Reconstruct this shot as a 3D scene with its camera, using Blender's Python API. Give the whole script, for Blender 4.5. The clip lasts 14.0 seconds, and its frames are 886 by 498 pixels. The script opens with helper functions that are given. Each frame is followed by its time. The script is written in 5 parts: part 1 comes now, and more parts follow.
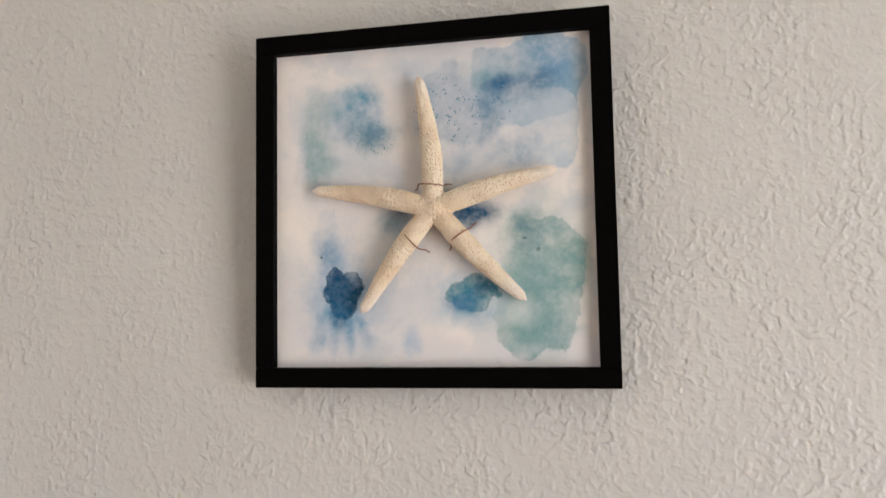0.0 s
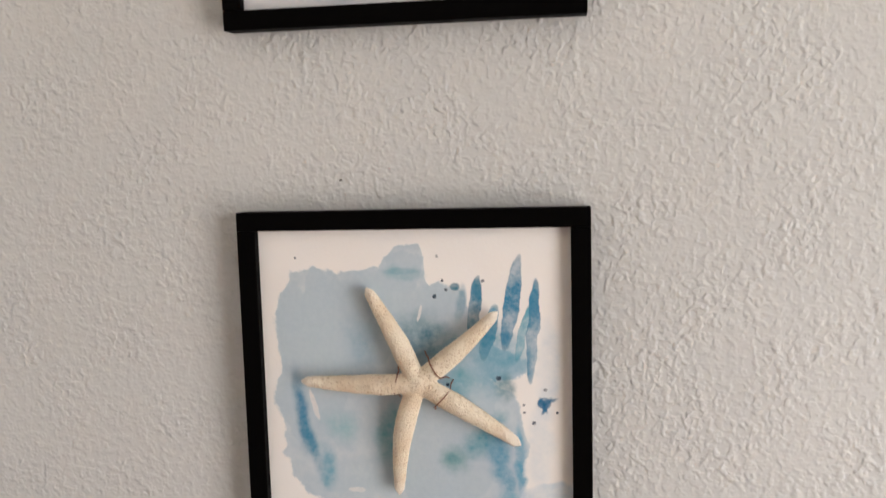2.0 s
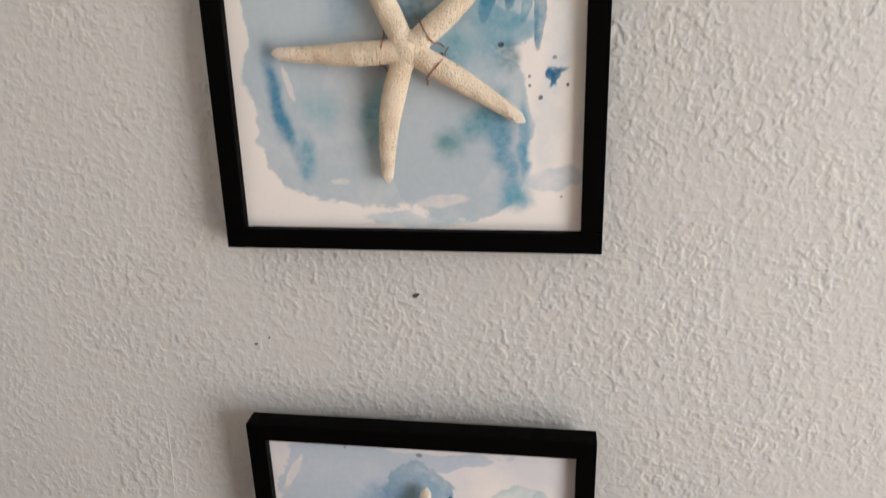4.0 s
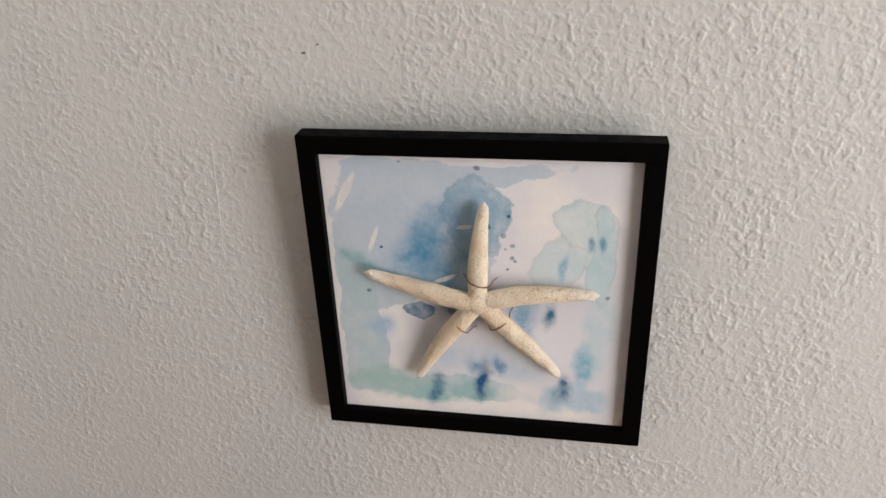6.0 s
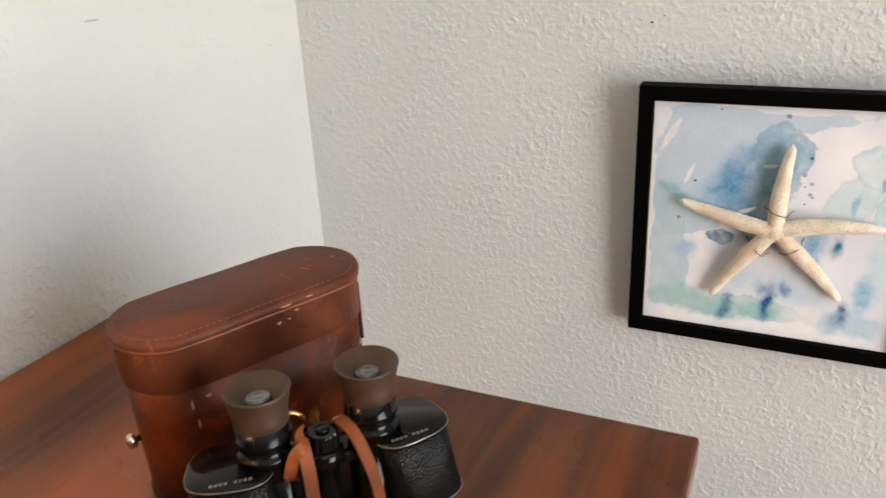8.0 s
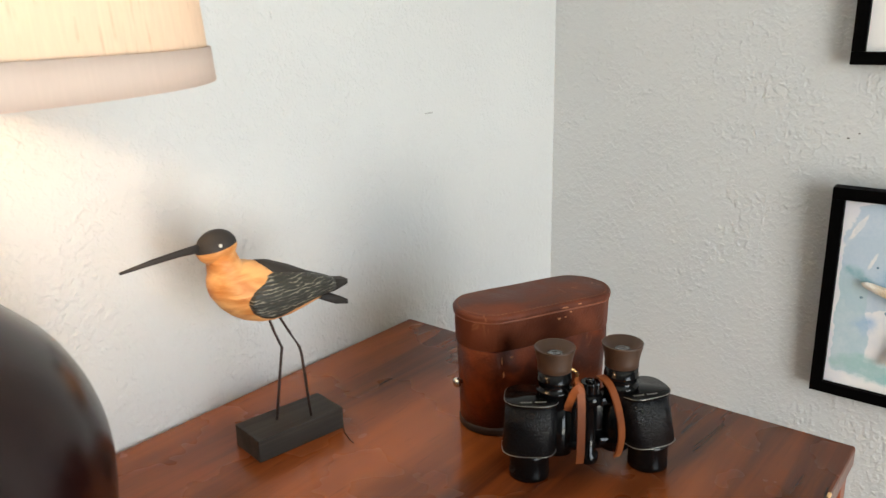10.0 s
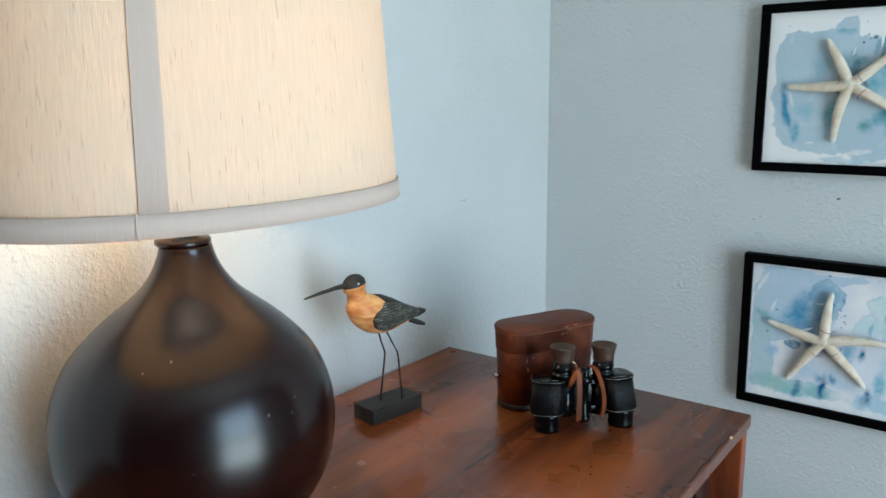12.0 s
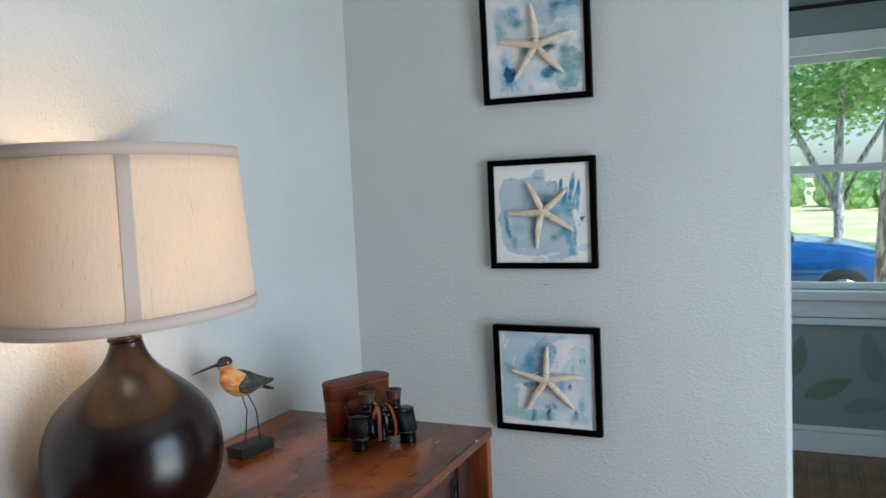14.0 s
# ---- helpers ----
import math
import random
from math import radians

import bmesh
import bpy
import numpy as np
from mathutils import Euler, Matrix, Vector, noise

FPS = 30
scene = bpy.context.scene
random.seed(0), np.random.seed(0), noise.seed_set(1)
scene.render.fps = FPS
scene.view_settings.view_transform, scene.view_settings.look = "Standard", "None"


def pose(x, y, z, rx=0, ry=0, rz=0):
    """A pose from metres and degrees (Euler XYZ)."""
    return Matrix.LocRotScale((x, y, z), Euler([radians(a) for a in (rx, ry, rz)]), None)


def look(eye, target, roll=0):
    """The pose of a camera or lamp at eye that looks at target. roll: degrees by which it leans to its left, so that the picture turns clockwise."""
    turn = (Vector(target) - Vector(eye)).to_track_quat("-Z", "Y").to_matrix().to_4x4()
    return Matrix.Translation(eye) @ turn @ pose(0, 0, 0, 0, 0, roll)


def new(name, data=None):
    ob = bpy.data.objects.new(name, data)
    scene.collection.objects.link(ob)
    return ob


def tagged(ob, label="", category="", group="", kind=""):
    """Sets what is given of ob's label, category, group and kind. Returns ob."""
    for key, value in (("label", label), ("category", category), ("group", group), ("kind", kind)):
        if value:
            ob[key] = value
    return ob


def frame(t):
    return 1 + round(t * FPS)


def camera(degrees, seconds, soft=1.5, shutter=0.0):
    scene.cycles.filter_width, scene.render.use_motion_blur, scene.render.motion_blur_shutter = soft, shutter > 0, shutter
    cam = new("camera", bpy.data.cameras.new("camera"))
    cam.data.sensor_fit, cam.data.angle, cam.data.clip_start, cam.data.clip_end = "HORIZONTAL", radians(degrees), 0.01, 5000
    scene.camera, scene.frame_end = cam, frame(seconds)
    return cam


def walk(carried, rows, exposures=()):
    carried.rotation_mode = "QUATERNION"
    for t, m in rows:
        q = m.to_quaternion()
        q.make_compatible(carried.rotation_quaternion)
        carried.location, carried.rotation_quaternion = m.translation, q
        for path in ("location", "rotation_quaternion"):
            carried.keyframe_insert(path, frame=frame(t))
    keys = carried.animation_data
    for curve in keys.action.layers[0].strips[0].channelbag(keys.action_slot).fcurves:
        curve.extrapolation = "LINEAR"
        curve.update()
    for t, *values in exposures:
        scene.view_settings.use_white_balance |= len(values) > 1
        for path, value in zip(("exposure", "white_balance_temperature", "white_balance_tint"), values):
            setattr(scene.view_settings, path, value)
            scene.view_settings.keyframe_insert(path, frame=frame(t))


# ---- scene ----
cam = camera(59.5, 14.0, soft=1.5, shutter=0.25)
PATH = [
    (0, (0.763, -0.644, 1.675), (0.357, 1.297, 1.933), -0.7),
    (0.5, (0.761, -0.666, 1.652), (0.411, 1.298, 1.789), -1.1),
    (1, (0.766, -0.676, 1.612), (0.426, 1.294, 1.66), -1.3),
    (1.5, (0.759, -0.674, 1.563), (0.431, 1.298, 1.493), -1.4),
    (2, (0.754, -0.661, 1.524), (0.442, 1.304, 1.317), -1.5),
    (2.5, (0.759, -0.646, 1.487), (0.437, 1.304, 1.178), -1.7),
    (3, (0.756, -0.634, 1.465), (0.44, 1.298, 1.054), -1.7),
    (3.5, (0.749, -0.625, 1.434), (0.454, 1.288, 0.93), -1.7),
    (4, (0.737, -0.602, 1.383), (0.457, 1.275, 0.75), -1.6),
    (4.2, (0.729, -0.598, 1.365), (0.473, 1.259, 0.669), -1.5),
    (6.3, (0.7, -0.65, 1.207), (0.319, 1.116, 0.349), -2.4),
    (6.5, (0.692, -0.673, 1.209), (0.266, 1.082, 0.349), -2.7),
    (7, (0.66, -0.736, 1.209), (0.125, 0.989, 0.35), -3.3),
    (7.5, (0.634, -0.815, 1.21), (-0.024, 0.882, 0.381), -3.3),
    (8, (0.63, -0.885, 1.201), (-0.158, 0.778, 0.418), -3.0),
    (8.5, (0.626, -0.958, 1.197), (-0.3, 0.659, 0.47), -2.5),
    (9, (0.63, -1.011, 1.197), (-0.407, 0.561, 0.524), -1.7),
    (9.2, (0.643, -1.035, 1.207), (-0.44, 0.515, 0.555), -1.5),
    (11.3, (0.797, -1.423, 1.3), (-0.461, 0.064, 0.846), -0.5),
    (11.5, (0.815, -1.466, 1.306), (-0.423, 0.044, 0.871), -0.5),
    (12, (0.884, -1.568, 1.328), (-0.289, 0.006, 0.943), -0.5),
    (12.2, (0.915, -1.608, 1.354), (-0.231, -0.014, 0.976), -0.7),
    (12.5, (0.964, -1.665, 1.363), (-0.139, -0.028, 1.038), -0.9),
    (13, (1.06, -1.753, 1.374), (0.021, -0.065, 1.11), -1.4),
    (13.3, (1.124, -1.843, 1.385), (0.134, -0.12, 1.149), -1.8),
    (13.5, (1.178, -1.908, 1.382), (0.22, -0.164, 1.179), -2.0),
    (13.7, (1.205, -1.982, 1.41), (0.305, -0.207, 1.213), -2.1),
    (14, (1.237, -2.084, 1.418), (0.429, -0.26, 1.263), -2.5),
]
walk(cam, [(t, look(eye, target, roll)) for t, eye, target, roll in PATH], exposures=[
    (0.0, 0.58, 6370, 13.5), (4.2, 0.52, 6320, 12.5), (6.4, 0.62, 6330, 11), (7.0, 0.81, 6330, 10), (8.5, 1.02, 6400, 9), (9.0, 1.02, 6450, 9), (9.7, 0.96, 6250, 6), (10.8, 0.70, 5200, -4), (11.4, 0.54, 4860, -7), (12.5, 0.48, 4840, -7), (13.0, 0.36, 4820, -6), (13.5, 0.25, 4850, -2), (14.0, 0.18, 5120, 0)])

# ---- light ----
SUN_DIR = Vector((0.55, -0.25, 0.75)).normalized()
world = bpy.data.worlds.new("world")
scene.world = world
world.use_nodes = True
wn = world.node_tree.nodes
sky = wn.new("ShaderNodeTexSky")
sky.sky_type, sky.sun_disc = "NISHITA", False
sky.sun_elevation = math.asin(SUN_DIR.z)
sky.sun_rotation = math.atan2(SUN_DIR.x, SUN_DIR.y)
world.node_tree.links.new(sky.outputs[0], wn["Background"].inputs[0])
wn["Background"].inputs[1].default_value = 0.15
sun = new("sun", bpy.data.lights.new("sun", "SUN"))
sun.data.energy, sun.data.angle, sun.data.color = 5.0, radians(0.5), (1.0, 0.95, 0.87)
sun.matrix_world = look(SUN_DIR * 30, (0, 0, 0))


def area_light(name, eye, target, wide, high, watts, colour):
    ob = new(name, bpy.data.lights.new(name, "AREA"))
    ob.data.shape, ob.data.size, ob.data.size_y = "RECTANGLE", wide, high
    ob.data.energy, ob.data.color = watts, colour
    ob.matrix_world = look(eye, target)
    return ob


RIGHT_X, BACK_Y, CEIL = 2.5, -6.4, 2.44
# Unseen door opening, assumed; carried down low to hold the lower lamp.
DOOR_Y0, DOOR_Y1, DOOR_TOP = -1.92, -0.67, 1.98
DOOR_Y = (DOOR_Y0 + DOOR_Y1) / 2
area_light("sky_daylight", (RIGHT_X + 0.02, DOOR_Y, 1.47), (0.0, DOOR_Y, 1.47), 1.2, 0.95, 15.8, (0.975, 0.965, 0.96))
# Added lamp imitating light thrown up off a sunlit floor, for upward shadows.
area_light("floor_bounce_light", (RIGHT_X + 0.02, DOOR_Y, 0.50), (0.0, DOOR_Y, 0.75), 1.2, 0.85, 19.5, (1.0, 0.91, 0.84))
area_light("far_room_daylight", (1.45, 2.12, 1.42), (1.45, 0, 1.2), 0.9, 1.1, 2.0, (0.9, 0.97, 1.0)).location.y = 2.27
# Added fill that brightens the far window's trim; no such source is in view.
area_light("trim_fill_light", (-0.22, 1.15, 1.42), (3.0, 1.15, 1.30), 0.8, 1.0, 6.0, (0.88, 0.96, 1.0))
BULB = (0.172, -1.079, 1.362)
bulb_light = new("bulb_light", bpy.data.lights.new("bulb_light", "POINT"))
bulb_light.data.energy, bulb_light.data.color, bulb_light.data.shadow_soft_size = 3.6, (1.0, 0.635, 0.35), 0.03
bulb_light.location = BULB


# ---- materials ----
class Mat:
    """A node material under construction."""

    def __init__(self, name, rough=0.6, metal=0.0, spec=0.5):
        self.m = bpy.data.materials.new(name)
        self.m.use_nodes = True
        self.t = self.m.node_tree
        self.b = self.t.nodes["Principled BSDF"]
        self.set("Roughness", rough), self.set("Metallic", metal), self.set("Specular IOR Level", spec)
        self.co = None

    def set(self, key, value):
        if isinstance(value, bpy.types.NodeSocket):
            self.t.links.new(value, self.b.inputs[key])
        else:
            self.b.inputs[key].default_value = value
        return self

    def node(self, kind, ins=(), **attrs):
        n = self.t.nodes.new("ShaderNode" + kind)
        if "operation" in attrs:
            n.operation = attrs["operation"]
        if "feature" in attrs:
            n.feature = attrs["feature"]
        if "interpolation_type" in attrs:
            n.interpolation_type = attrs["interpolation_type"]
        if "data_type" in attrs:
            n.data_type, n.blend_type = attrs["data_type"], attrs["blend_type"]
        if "wave_type" in attrs:
            n.wave_type, n.bands_direction = attrs["wave_type"], attrs["bands_direction"]
        if "rotation_type" in attrs:
            n.rotation_type = attrs["rotation_type"]
        for k, v in dict(ins).items():
            if isinstance(v, bpy.types.NodeSocket):
                self.t.links.new(v, n.inputs[k])
            else:
                n.inputs[k].default_value = v
        return n

    def coords(self, scale=(1, 1, 1), which="Object"):
        if self.co is None:
            self.co = self.node("TexCoord")
        return self.node("Mapping", {"Vector": self.co.outputs[which], "Scale": scale}).outputs[0]

    def noise(self, scale, detail=3.0, stretch=(1, 1, 1), dist=0.0, rough=0.5, vec=None):
        return self.node("TexNoise", {"Vector": vec or self.coords(stretch), "Scale": scale, "Detail": detail, "Distortion": dist, "Roughness": rough}).outputs[0]

    def voronoi(self, scale, stretch=(1, 1, 1), feature="F1", vec=None):
        return self.node("TexVoronoi", {"Vector": vec or self.coords(stretch), "Scale": scale}, feature=feature).outputs[0]

    def span(self, value, a, b, lo=0.0, hi=1.0, smooth=True):
        return self.node("MapRange", {"Value": value, "From Min": a, "From Max": b, "To Min": lo, "To Max": hi}, interpolation_type="SMOOTHSTEP" if smooth else "LINEAR").outputs[0]

    def math(self, op, a, b=0.0):
        return self.node("Math", {0: a, 1: b}, operation=op).outputs[0]

    def mix(self, fac, a, b, kind="MIX"):
        n = self.node("Mix", data_type="RGBA", blend_type=kind)
        for socket, v in ((n.inputs[0], fac), (n.inputs[6], a), (n.inputs[7], b)):
            if isinstance(v, bpy.types.NodeSocket):
                self.t.links.new(v, socket)
            else:
                socket.default_value = v if not isinstance(v, tuple) else (*v[:3], 1)
        return n.outputs[2]

    def bump(self, height, distance, strength=1.0, under=None):
        ins = {"Height": height, "Distance": distance, "Strength": strength}
        if under is not None:
            ins["Normal"] = under
        out = self.node("Bump", ins).outputs[0]
        self.set("Normal", out)
        return out


def srgb(r, g, b):
    return tuple(((c / 255 + 0.055) / 1.055) ** 2.4 if c > 10 else c / 255 / 12.92 for c in (r, g, b))


def wall_paint(name, colour, relief=0.00062):
    """Matt wall paint over a knocked-down plaster texture."""
    m = Mat(name, rough=0.55, spec=0.35)
    lumps = m.noise(100, 1.6, dist=0.35)
    flat = m.span(lumps, 0.43, 0.66)
    worms = m.span(m.noise(150, 1.0), 0.42, 0.72)
    fine = m.noise(300, 1.5)
    patches = m.noise(16, 2.0)
    h = m.math("MULTIPLY", m.math("ADD", m.math("MULTIPLY", flat, 0.8), m.math("MULTIPLY", worms, 0.8)), m.span(patches, 0.34, 0.64, 0.55, 1.25))
    h = m.math("ADD", h, m.math("MULTIPLY", m.span(fine, 0.35, 0.7), 0.10))
    m.bump(h, relief, 1.0)
    tone = m.mix(m.span(m.noise(2.2, 3), 0.3, 0.7), tuple(c * 0.965 for c in colour), tuple(min(1, c * 1.02) for c in colour))
    m.set("Base Color", m.mix(m.math("MULTIPLY", flat, 0.06), tone, tuple(c * 1.12 for c in colour)))
    return m.m


def painted(name, colour, rough=0.45, grain=40):
    m = Mat(name, rough=rough)
    n = m.noise(grain, 3)
    m.set("Base Color", m.mix(n, tuple(c * 0.92 for c in colour), tuple(min(1, c * 1.05) for c in colour)))
    m.bump(m.noise(grain * 6, 2), 0.0004, 0.3)
    return m.m


def wood(name, dark, mid, light, along="y", rough=0.3, scale=1.0, coat=0.04):
    m = Mat(name, rough=rough, spec=0.26)
    st = {"x": (0.9, 14, 14), "y": (14, 0.9, 14), "z": (14, 14, 0.9)}[along]
    st = tuple(c * scale for c in st)
    warp = m.noise(3.0, 3, tuple(c / 6 for c in st))
    grain = m.noise(2.2, 6, st, dist=1.1, rough=0.62)
    pores = m.noise(14, 3, tuple(c * 1.4 for c in st))
    cloud = m.noise(3.4, 3, (1.2, 0.7, 1.2))
    c = m.mix(m.span(grain, 0.3, 0.72), dark, mid)
    c = m.mix(m.span(m.math("ADD", m.math("MULTIPLY", warp, 0.5), m.math("MULTIPLY", cloud, 0.5)), 0.44, 0.66, 0.0, 0.85), c, light)
    c = m.mix(m.span(m.noise(5.5, 4, (1.6, 0.5, 1.6), dist=0.8), 0.55, 0.72, 0, 0.36), c, dark)
    c = m.mix(m.span(pores, 0.62, 0.76, 0, 0.3), c, tuple(v * 0.45 for v in dark))
    m.set("Base Color", c)
    m.set("Roughness", m.span(m.noise(9, 3), 0.3, 0.7, rough - 0.05, rough + 0.12))
    m.set("Coat Weight", coat), m.set("Coat Roughness", 0.12)
    m.bump(pores, 0.0003, 0.25)
    return m.m


def plain(name, colour, rough=0.5, metal=0.0, spec=0.5, grain=120.0, vary=0.15, bump=0.0, coat=0.0):
    m = Mat(name, rough=rough, metal=metal, spec=spec)
    n = m.noise(grain, 3)
    m.set("Base Color", m.mix(n, tuple(c * (1 - vary) for c in colour), tuple(min(1, c * (1 + vary)) for c in colour)))
    m.set("Roughness", m.span(m.noise(grain * 0.3, 2), 0.3, 0.7, max(0.02, rough - 0.06), rough + 0.08))
    if coat:
        m.set("Coat Weight", coat), m.set("Coat Roughness", 0.1)
    if bump:
        m.bump(n, bump, 0.6)
    return m.m


def leather(name, dark, light, scuff, rough=0.35):
    m = Mat(name, rough=rough + 0.06, spec=0.2)
    big = m.noise(22, 4, dist=0.5)
    c = m.mix(m.span(big, 0.35, 0.7), dark, light)
    scratch = m.span(m.noise(60, 4, (1, 1, 0.35), dist=1.5), 0.62, 0.71)
    c = m.mix(m.math("MULTIPLY", scratch, m.span(m.noise(9, 2), 0.42, 0.65)), c, scuff)
    m.set("Base Color", c)
    m.set("Roughness", m.span(big, 0.3, 0.7, rough, rough + 0.18))
    m.set("Coat Weight", 0.05), m.set("Coat Roughness", 0.25)
    m.bump(m.math("ADD", m.voronoi(420), m.math("MULTIPLY", big, 2.0)), 0.0006, 0.35)
    return m.m


WALL = wall_paint("wall_paint", srgb(204, 204, 203))
# Colour of the room beyond; reused on the unseen east and south walls.
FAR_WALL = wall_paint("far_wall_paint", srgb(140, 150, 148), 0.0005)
TRIM = painted("white_trim_paint", srgb(226, 228, 226), 0.35)
CEILING = painted("ceiling_paint", srgb(232, 231, 227), 0.8)
CHERRY = wood("cherry_top", srgb(62, 30, 14), srgb(110, 56, 25), srgb(154, 85, 39), "y", 0.24, coat=0.22)
CHERRY_SIDE = wood("cherry_side", srgb(74, 34, 19), srgb(120, 60, 31), srgb(146, 76, 40), "z", 0.32)
DARK_DOOR = wood("dark_door_wood", srgb(40, 24, 20), srgb(70, 44, 36), srgb(86, 58, 48), "z", 0.35)
FLOOR_WOOD = wood("floor_oak", srgb(92, 70, 46), srgb(132, 104, 70), srgb(150, 120, 84), "y", 0.35, 0.6)
FRAME_BLACK = plain("frame_black", (0.0016, 0.0014, 0.0014), 0.55, spec=0.03, grain=300, vary=0.3)
IRON = plain("black_iron", (0.02, 0.018, 0.017), 0.42, metal=0.6, grain=200)
BRASS = plain("worn_brass", srgb(196, 160, 104), 0.3, metal=1.0, grain=300)
STEEL = plain("nickel_stud", srgb(205, 200, 190), 0.22, metal=1.0, grain=300)
COPPER = plain("copper_wire", srgb(136, 84, 60), 0.45, metal=0.3, grain=300)
STRAP = leather("tan_strap_leather", srgb(92, 46, 19), srgb(134, 72, 32), srgb(160, 100, 54), 0.5)
CASE_LEATHER = leather("brown_case_leather", srgb(52, 18, 5), srgb(110, 48, 16), srgb(186, 126, 78), 0.36)
LID_LEATHER = leather("brown_lid_leather", srgb(74, 36, 22), srgb(104, 55, 35), srgb(150, 100, 68), 0.42)
THREAD = plain("stitch_thread", srgb(122, 78, 50), 0.8)
WELT = plain("rubbed_welt_leather", srgb(116, 64, 38), 0.5, grain=160, vary=0.4)
WORN_METAL = plain("worn_bare_metal", srgb(160, 156, 148), 0.36, metal=0.9, grain=500, vary=0.5)
RUBBER = plain("aged_rubber", srgb(60, 40, 26), 0.5, grain=60, vary=0.65, bump=0.0005)
BLACK_ENAMEL = plain("black_enamel", (0.003, 0.003, 0.0032), 0.15, spec=0.25, grain=140, vary=0.5)
LENS = plain("lens_glass", (0.03, 0.032, 0.032), 0.08, spec=0.8, coat=1.0)
MARKS = plain("faded_engraving", srgb(112, 112, 106), 0.5)


def pebbled():
    m = Mat("black_pebbled_leatherette", rough=0.24, spec=0.16)
    v = m.voronoi(720)
    m.set("Base Color", m.mix(v, (0.002, 0.002, 0.0024), (0.006, 0.006, 0.0066)))
    m.bump(v, 0.0006, 0.8)
    return m.m


PEBBLED = pebbled()


def starfish_skin():
    m = Mat("bleached_starfish", rough=0.75)
    v = m.voronoi(760)
    spots = m.span(m.voronoi(470), 0.12, 0.40)
    rings = m.noise(330, 2)
    tone = m.mix(m.span(m.noise(45, 3), 0.35, 0.65), srgb(230, 210, 184), srgb(242, 228, 206))
    c = m.mix(m.math("MULTIPLY", m.math("SUBTRACT", 1.0, spots), m.span(m.noise(26, 2), 0.34, 0.58, 0.15, 0.72)), tone, srgb(182, 146, 104))
    away = m.node("VectorMath", {0: m.coords((1, 0, 1))}, operation="LENGTH").outputs["Value"]
    c = m.mix(m.span(away, 0.076, 0.102, 0, 0.85), c, srgb(240, 230, 218))
    m.set("Base Color", c)
    h = m.math("ADD", m.math("MULTIPLY", v, -0.8), m.math("ADD", m.math("MULTIPLY", spots, 0.7), m.math("MULTIPLY", rings, 0.5)))
    m.bump(h, 0.0013, 0.9)
    return m.m


STARFISH = starfish_skin()


def lamp_glaze():
    m = Mat("dark_brown_glaze", rough=0.25, spec=0.5)
    m.set("Base Color", (0.01, 0.005, 0.004, 1))
    dust = m.span(m.noise(190, 2), 0.735, 0.76)
    m.set("Roughness", m.span(m.noise(12, 3), 0.3, 0.7, 0.23, 0.27))
    m.set("Base Color", m.mix(m.math("MULTIPLY", dust, m.span(m.noise(14, 2), 0.45, 0.6)), m.mix(m.noise(30, 3), (0.006, 0.0010, 0.0010), (0.011, 0.0024, 0.0020)), (0.35, 0.3, 0.26)))
    return m.m


GLAZE = lamp_glaze()


def lampshade_cloth(name, base, through_amount, slubs=True):
    m = Mat(name, rough=0.9, spec=0.1)
    warp_threads = m.noise(9, 4, (60, 60, 2.2), dist=0.6)
    weave = m.noise(240, 2, (1, 1, 0.4))
    c = m.mix(m.span(warp_threads, 0.30, 0.75), tuple(v * (0.92 if slubs else 0.97) for v in base), base)
    if slubs:
        c = m.mix(m.span(m.noise(6, 2, (75, 75, 4.0)), 0.655, 0.72, 0, 0.62), c, tuple(v * f for v, f in zip(base, (0.66, 0.57, 0.46))))
    m.set("Base Color", c)
    m.bump(m.math("ADD", warp_threads, m.math("MULTIPLY", weave, 0.4)), 0.0006, 0.5)
    tr = m.node("BsdfTranslucent", {"Color": c})
    mx = m.node("MixShader", {0: through_amount})
    m.t.links.new(m.b.outputs[0], mx.inputs[1])
    m.t.links.new(tr.outputs[0], mx.inputs[2])
    m.t.links.new(mx.outputs[0], m.t.nodes["Material Output"].inputs[0])
    return m.m


SHADE_CLOTH = lampshade_cloth("cream_slub_linen", (0.88, 0.72, 0.555), 0.25)
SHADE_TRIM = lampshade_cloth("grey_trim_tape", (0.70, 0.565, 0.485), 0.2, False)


def glow(name, colour, strength):
    m = Mat(name)
    m.set("Emission Color", (*colour, 1)), m.set("Emission Strength", strength)
    return m.m


BULB_GLASS = glow("lit_bulb", (1.0, 0.8, 0.55), 1.6)


def glass():
    m = Mat("window_glass", rough=0.0, spec=0.5)
    tr = m.node("BsdfTransparent")
    gl = m.node("BsdfGlossy", {"Roughness": 0.0})
    mx = m.node("MixShader", {0: 0.015, 1: tr.outputs[0], 2: gl.outputs[0]})
    m.t.links.new(mx.outputs[0], m.t.nodes["Material Output"].inputs[0])
    return m.m


GLASS = glass()

# ---- mesh helpers ----


def mesh_of(name, bm, material, smooth=False):
    me = bpy.data.meshes.new(name)
    bmesh.ops.recalc_face_normals(bm, faces=bm.faces)
    if smooth:
        for f in bm.faces:
            f.smooth = True
    bm.to_mesh(me)
    bm.free()
    for mt in material if isinstance(material, (list, tuple)) else (material,):
        me.materials.append(mt)
    return me


def part(name, bm, material, parent=None, label="", smooth=False):
    ob = new(name, mesh_of(name, bm, material, smooth))
    ob.parent = parent
    return tagged(ob, label) if label else ob


def thing(name, at, label, category, group="", turn=0.0):
    ob = new(name)
    ob.empty_display_size = 0.05
    ob.location, ob.rotation_euler = at, (0, 0, radians(turn))
    return tagged(ob, label, category, group)


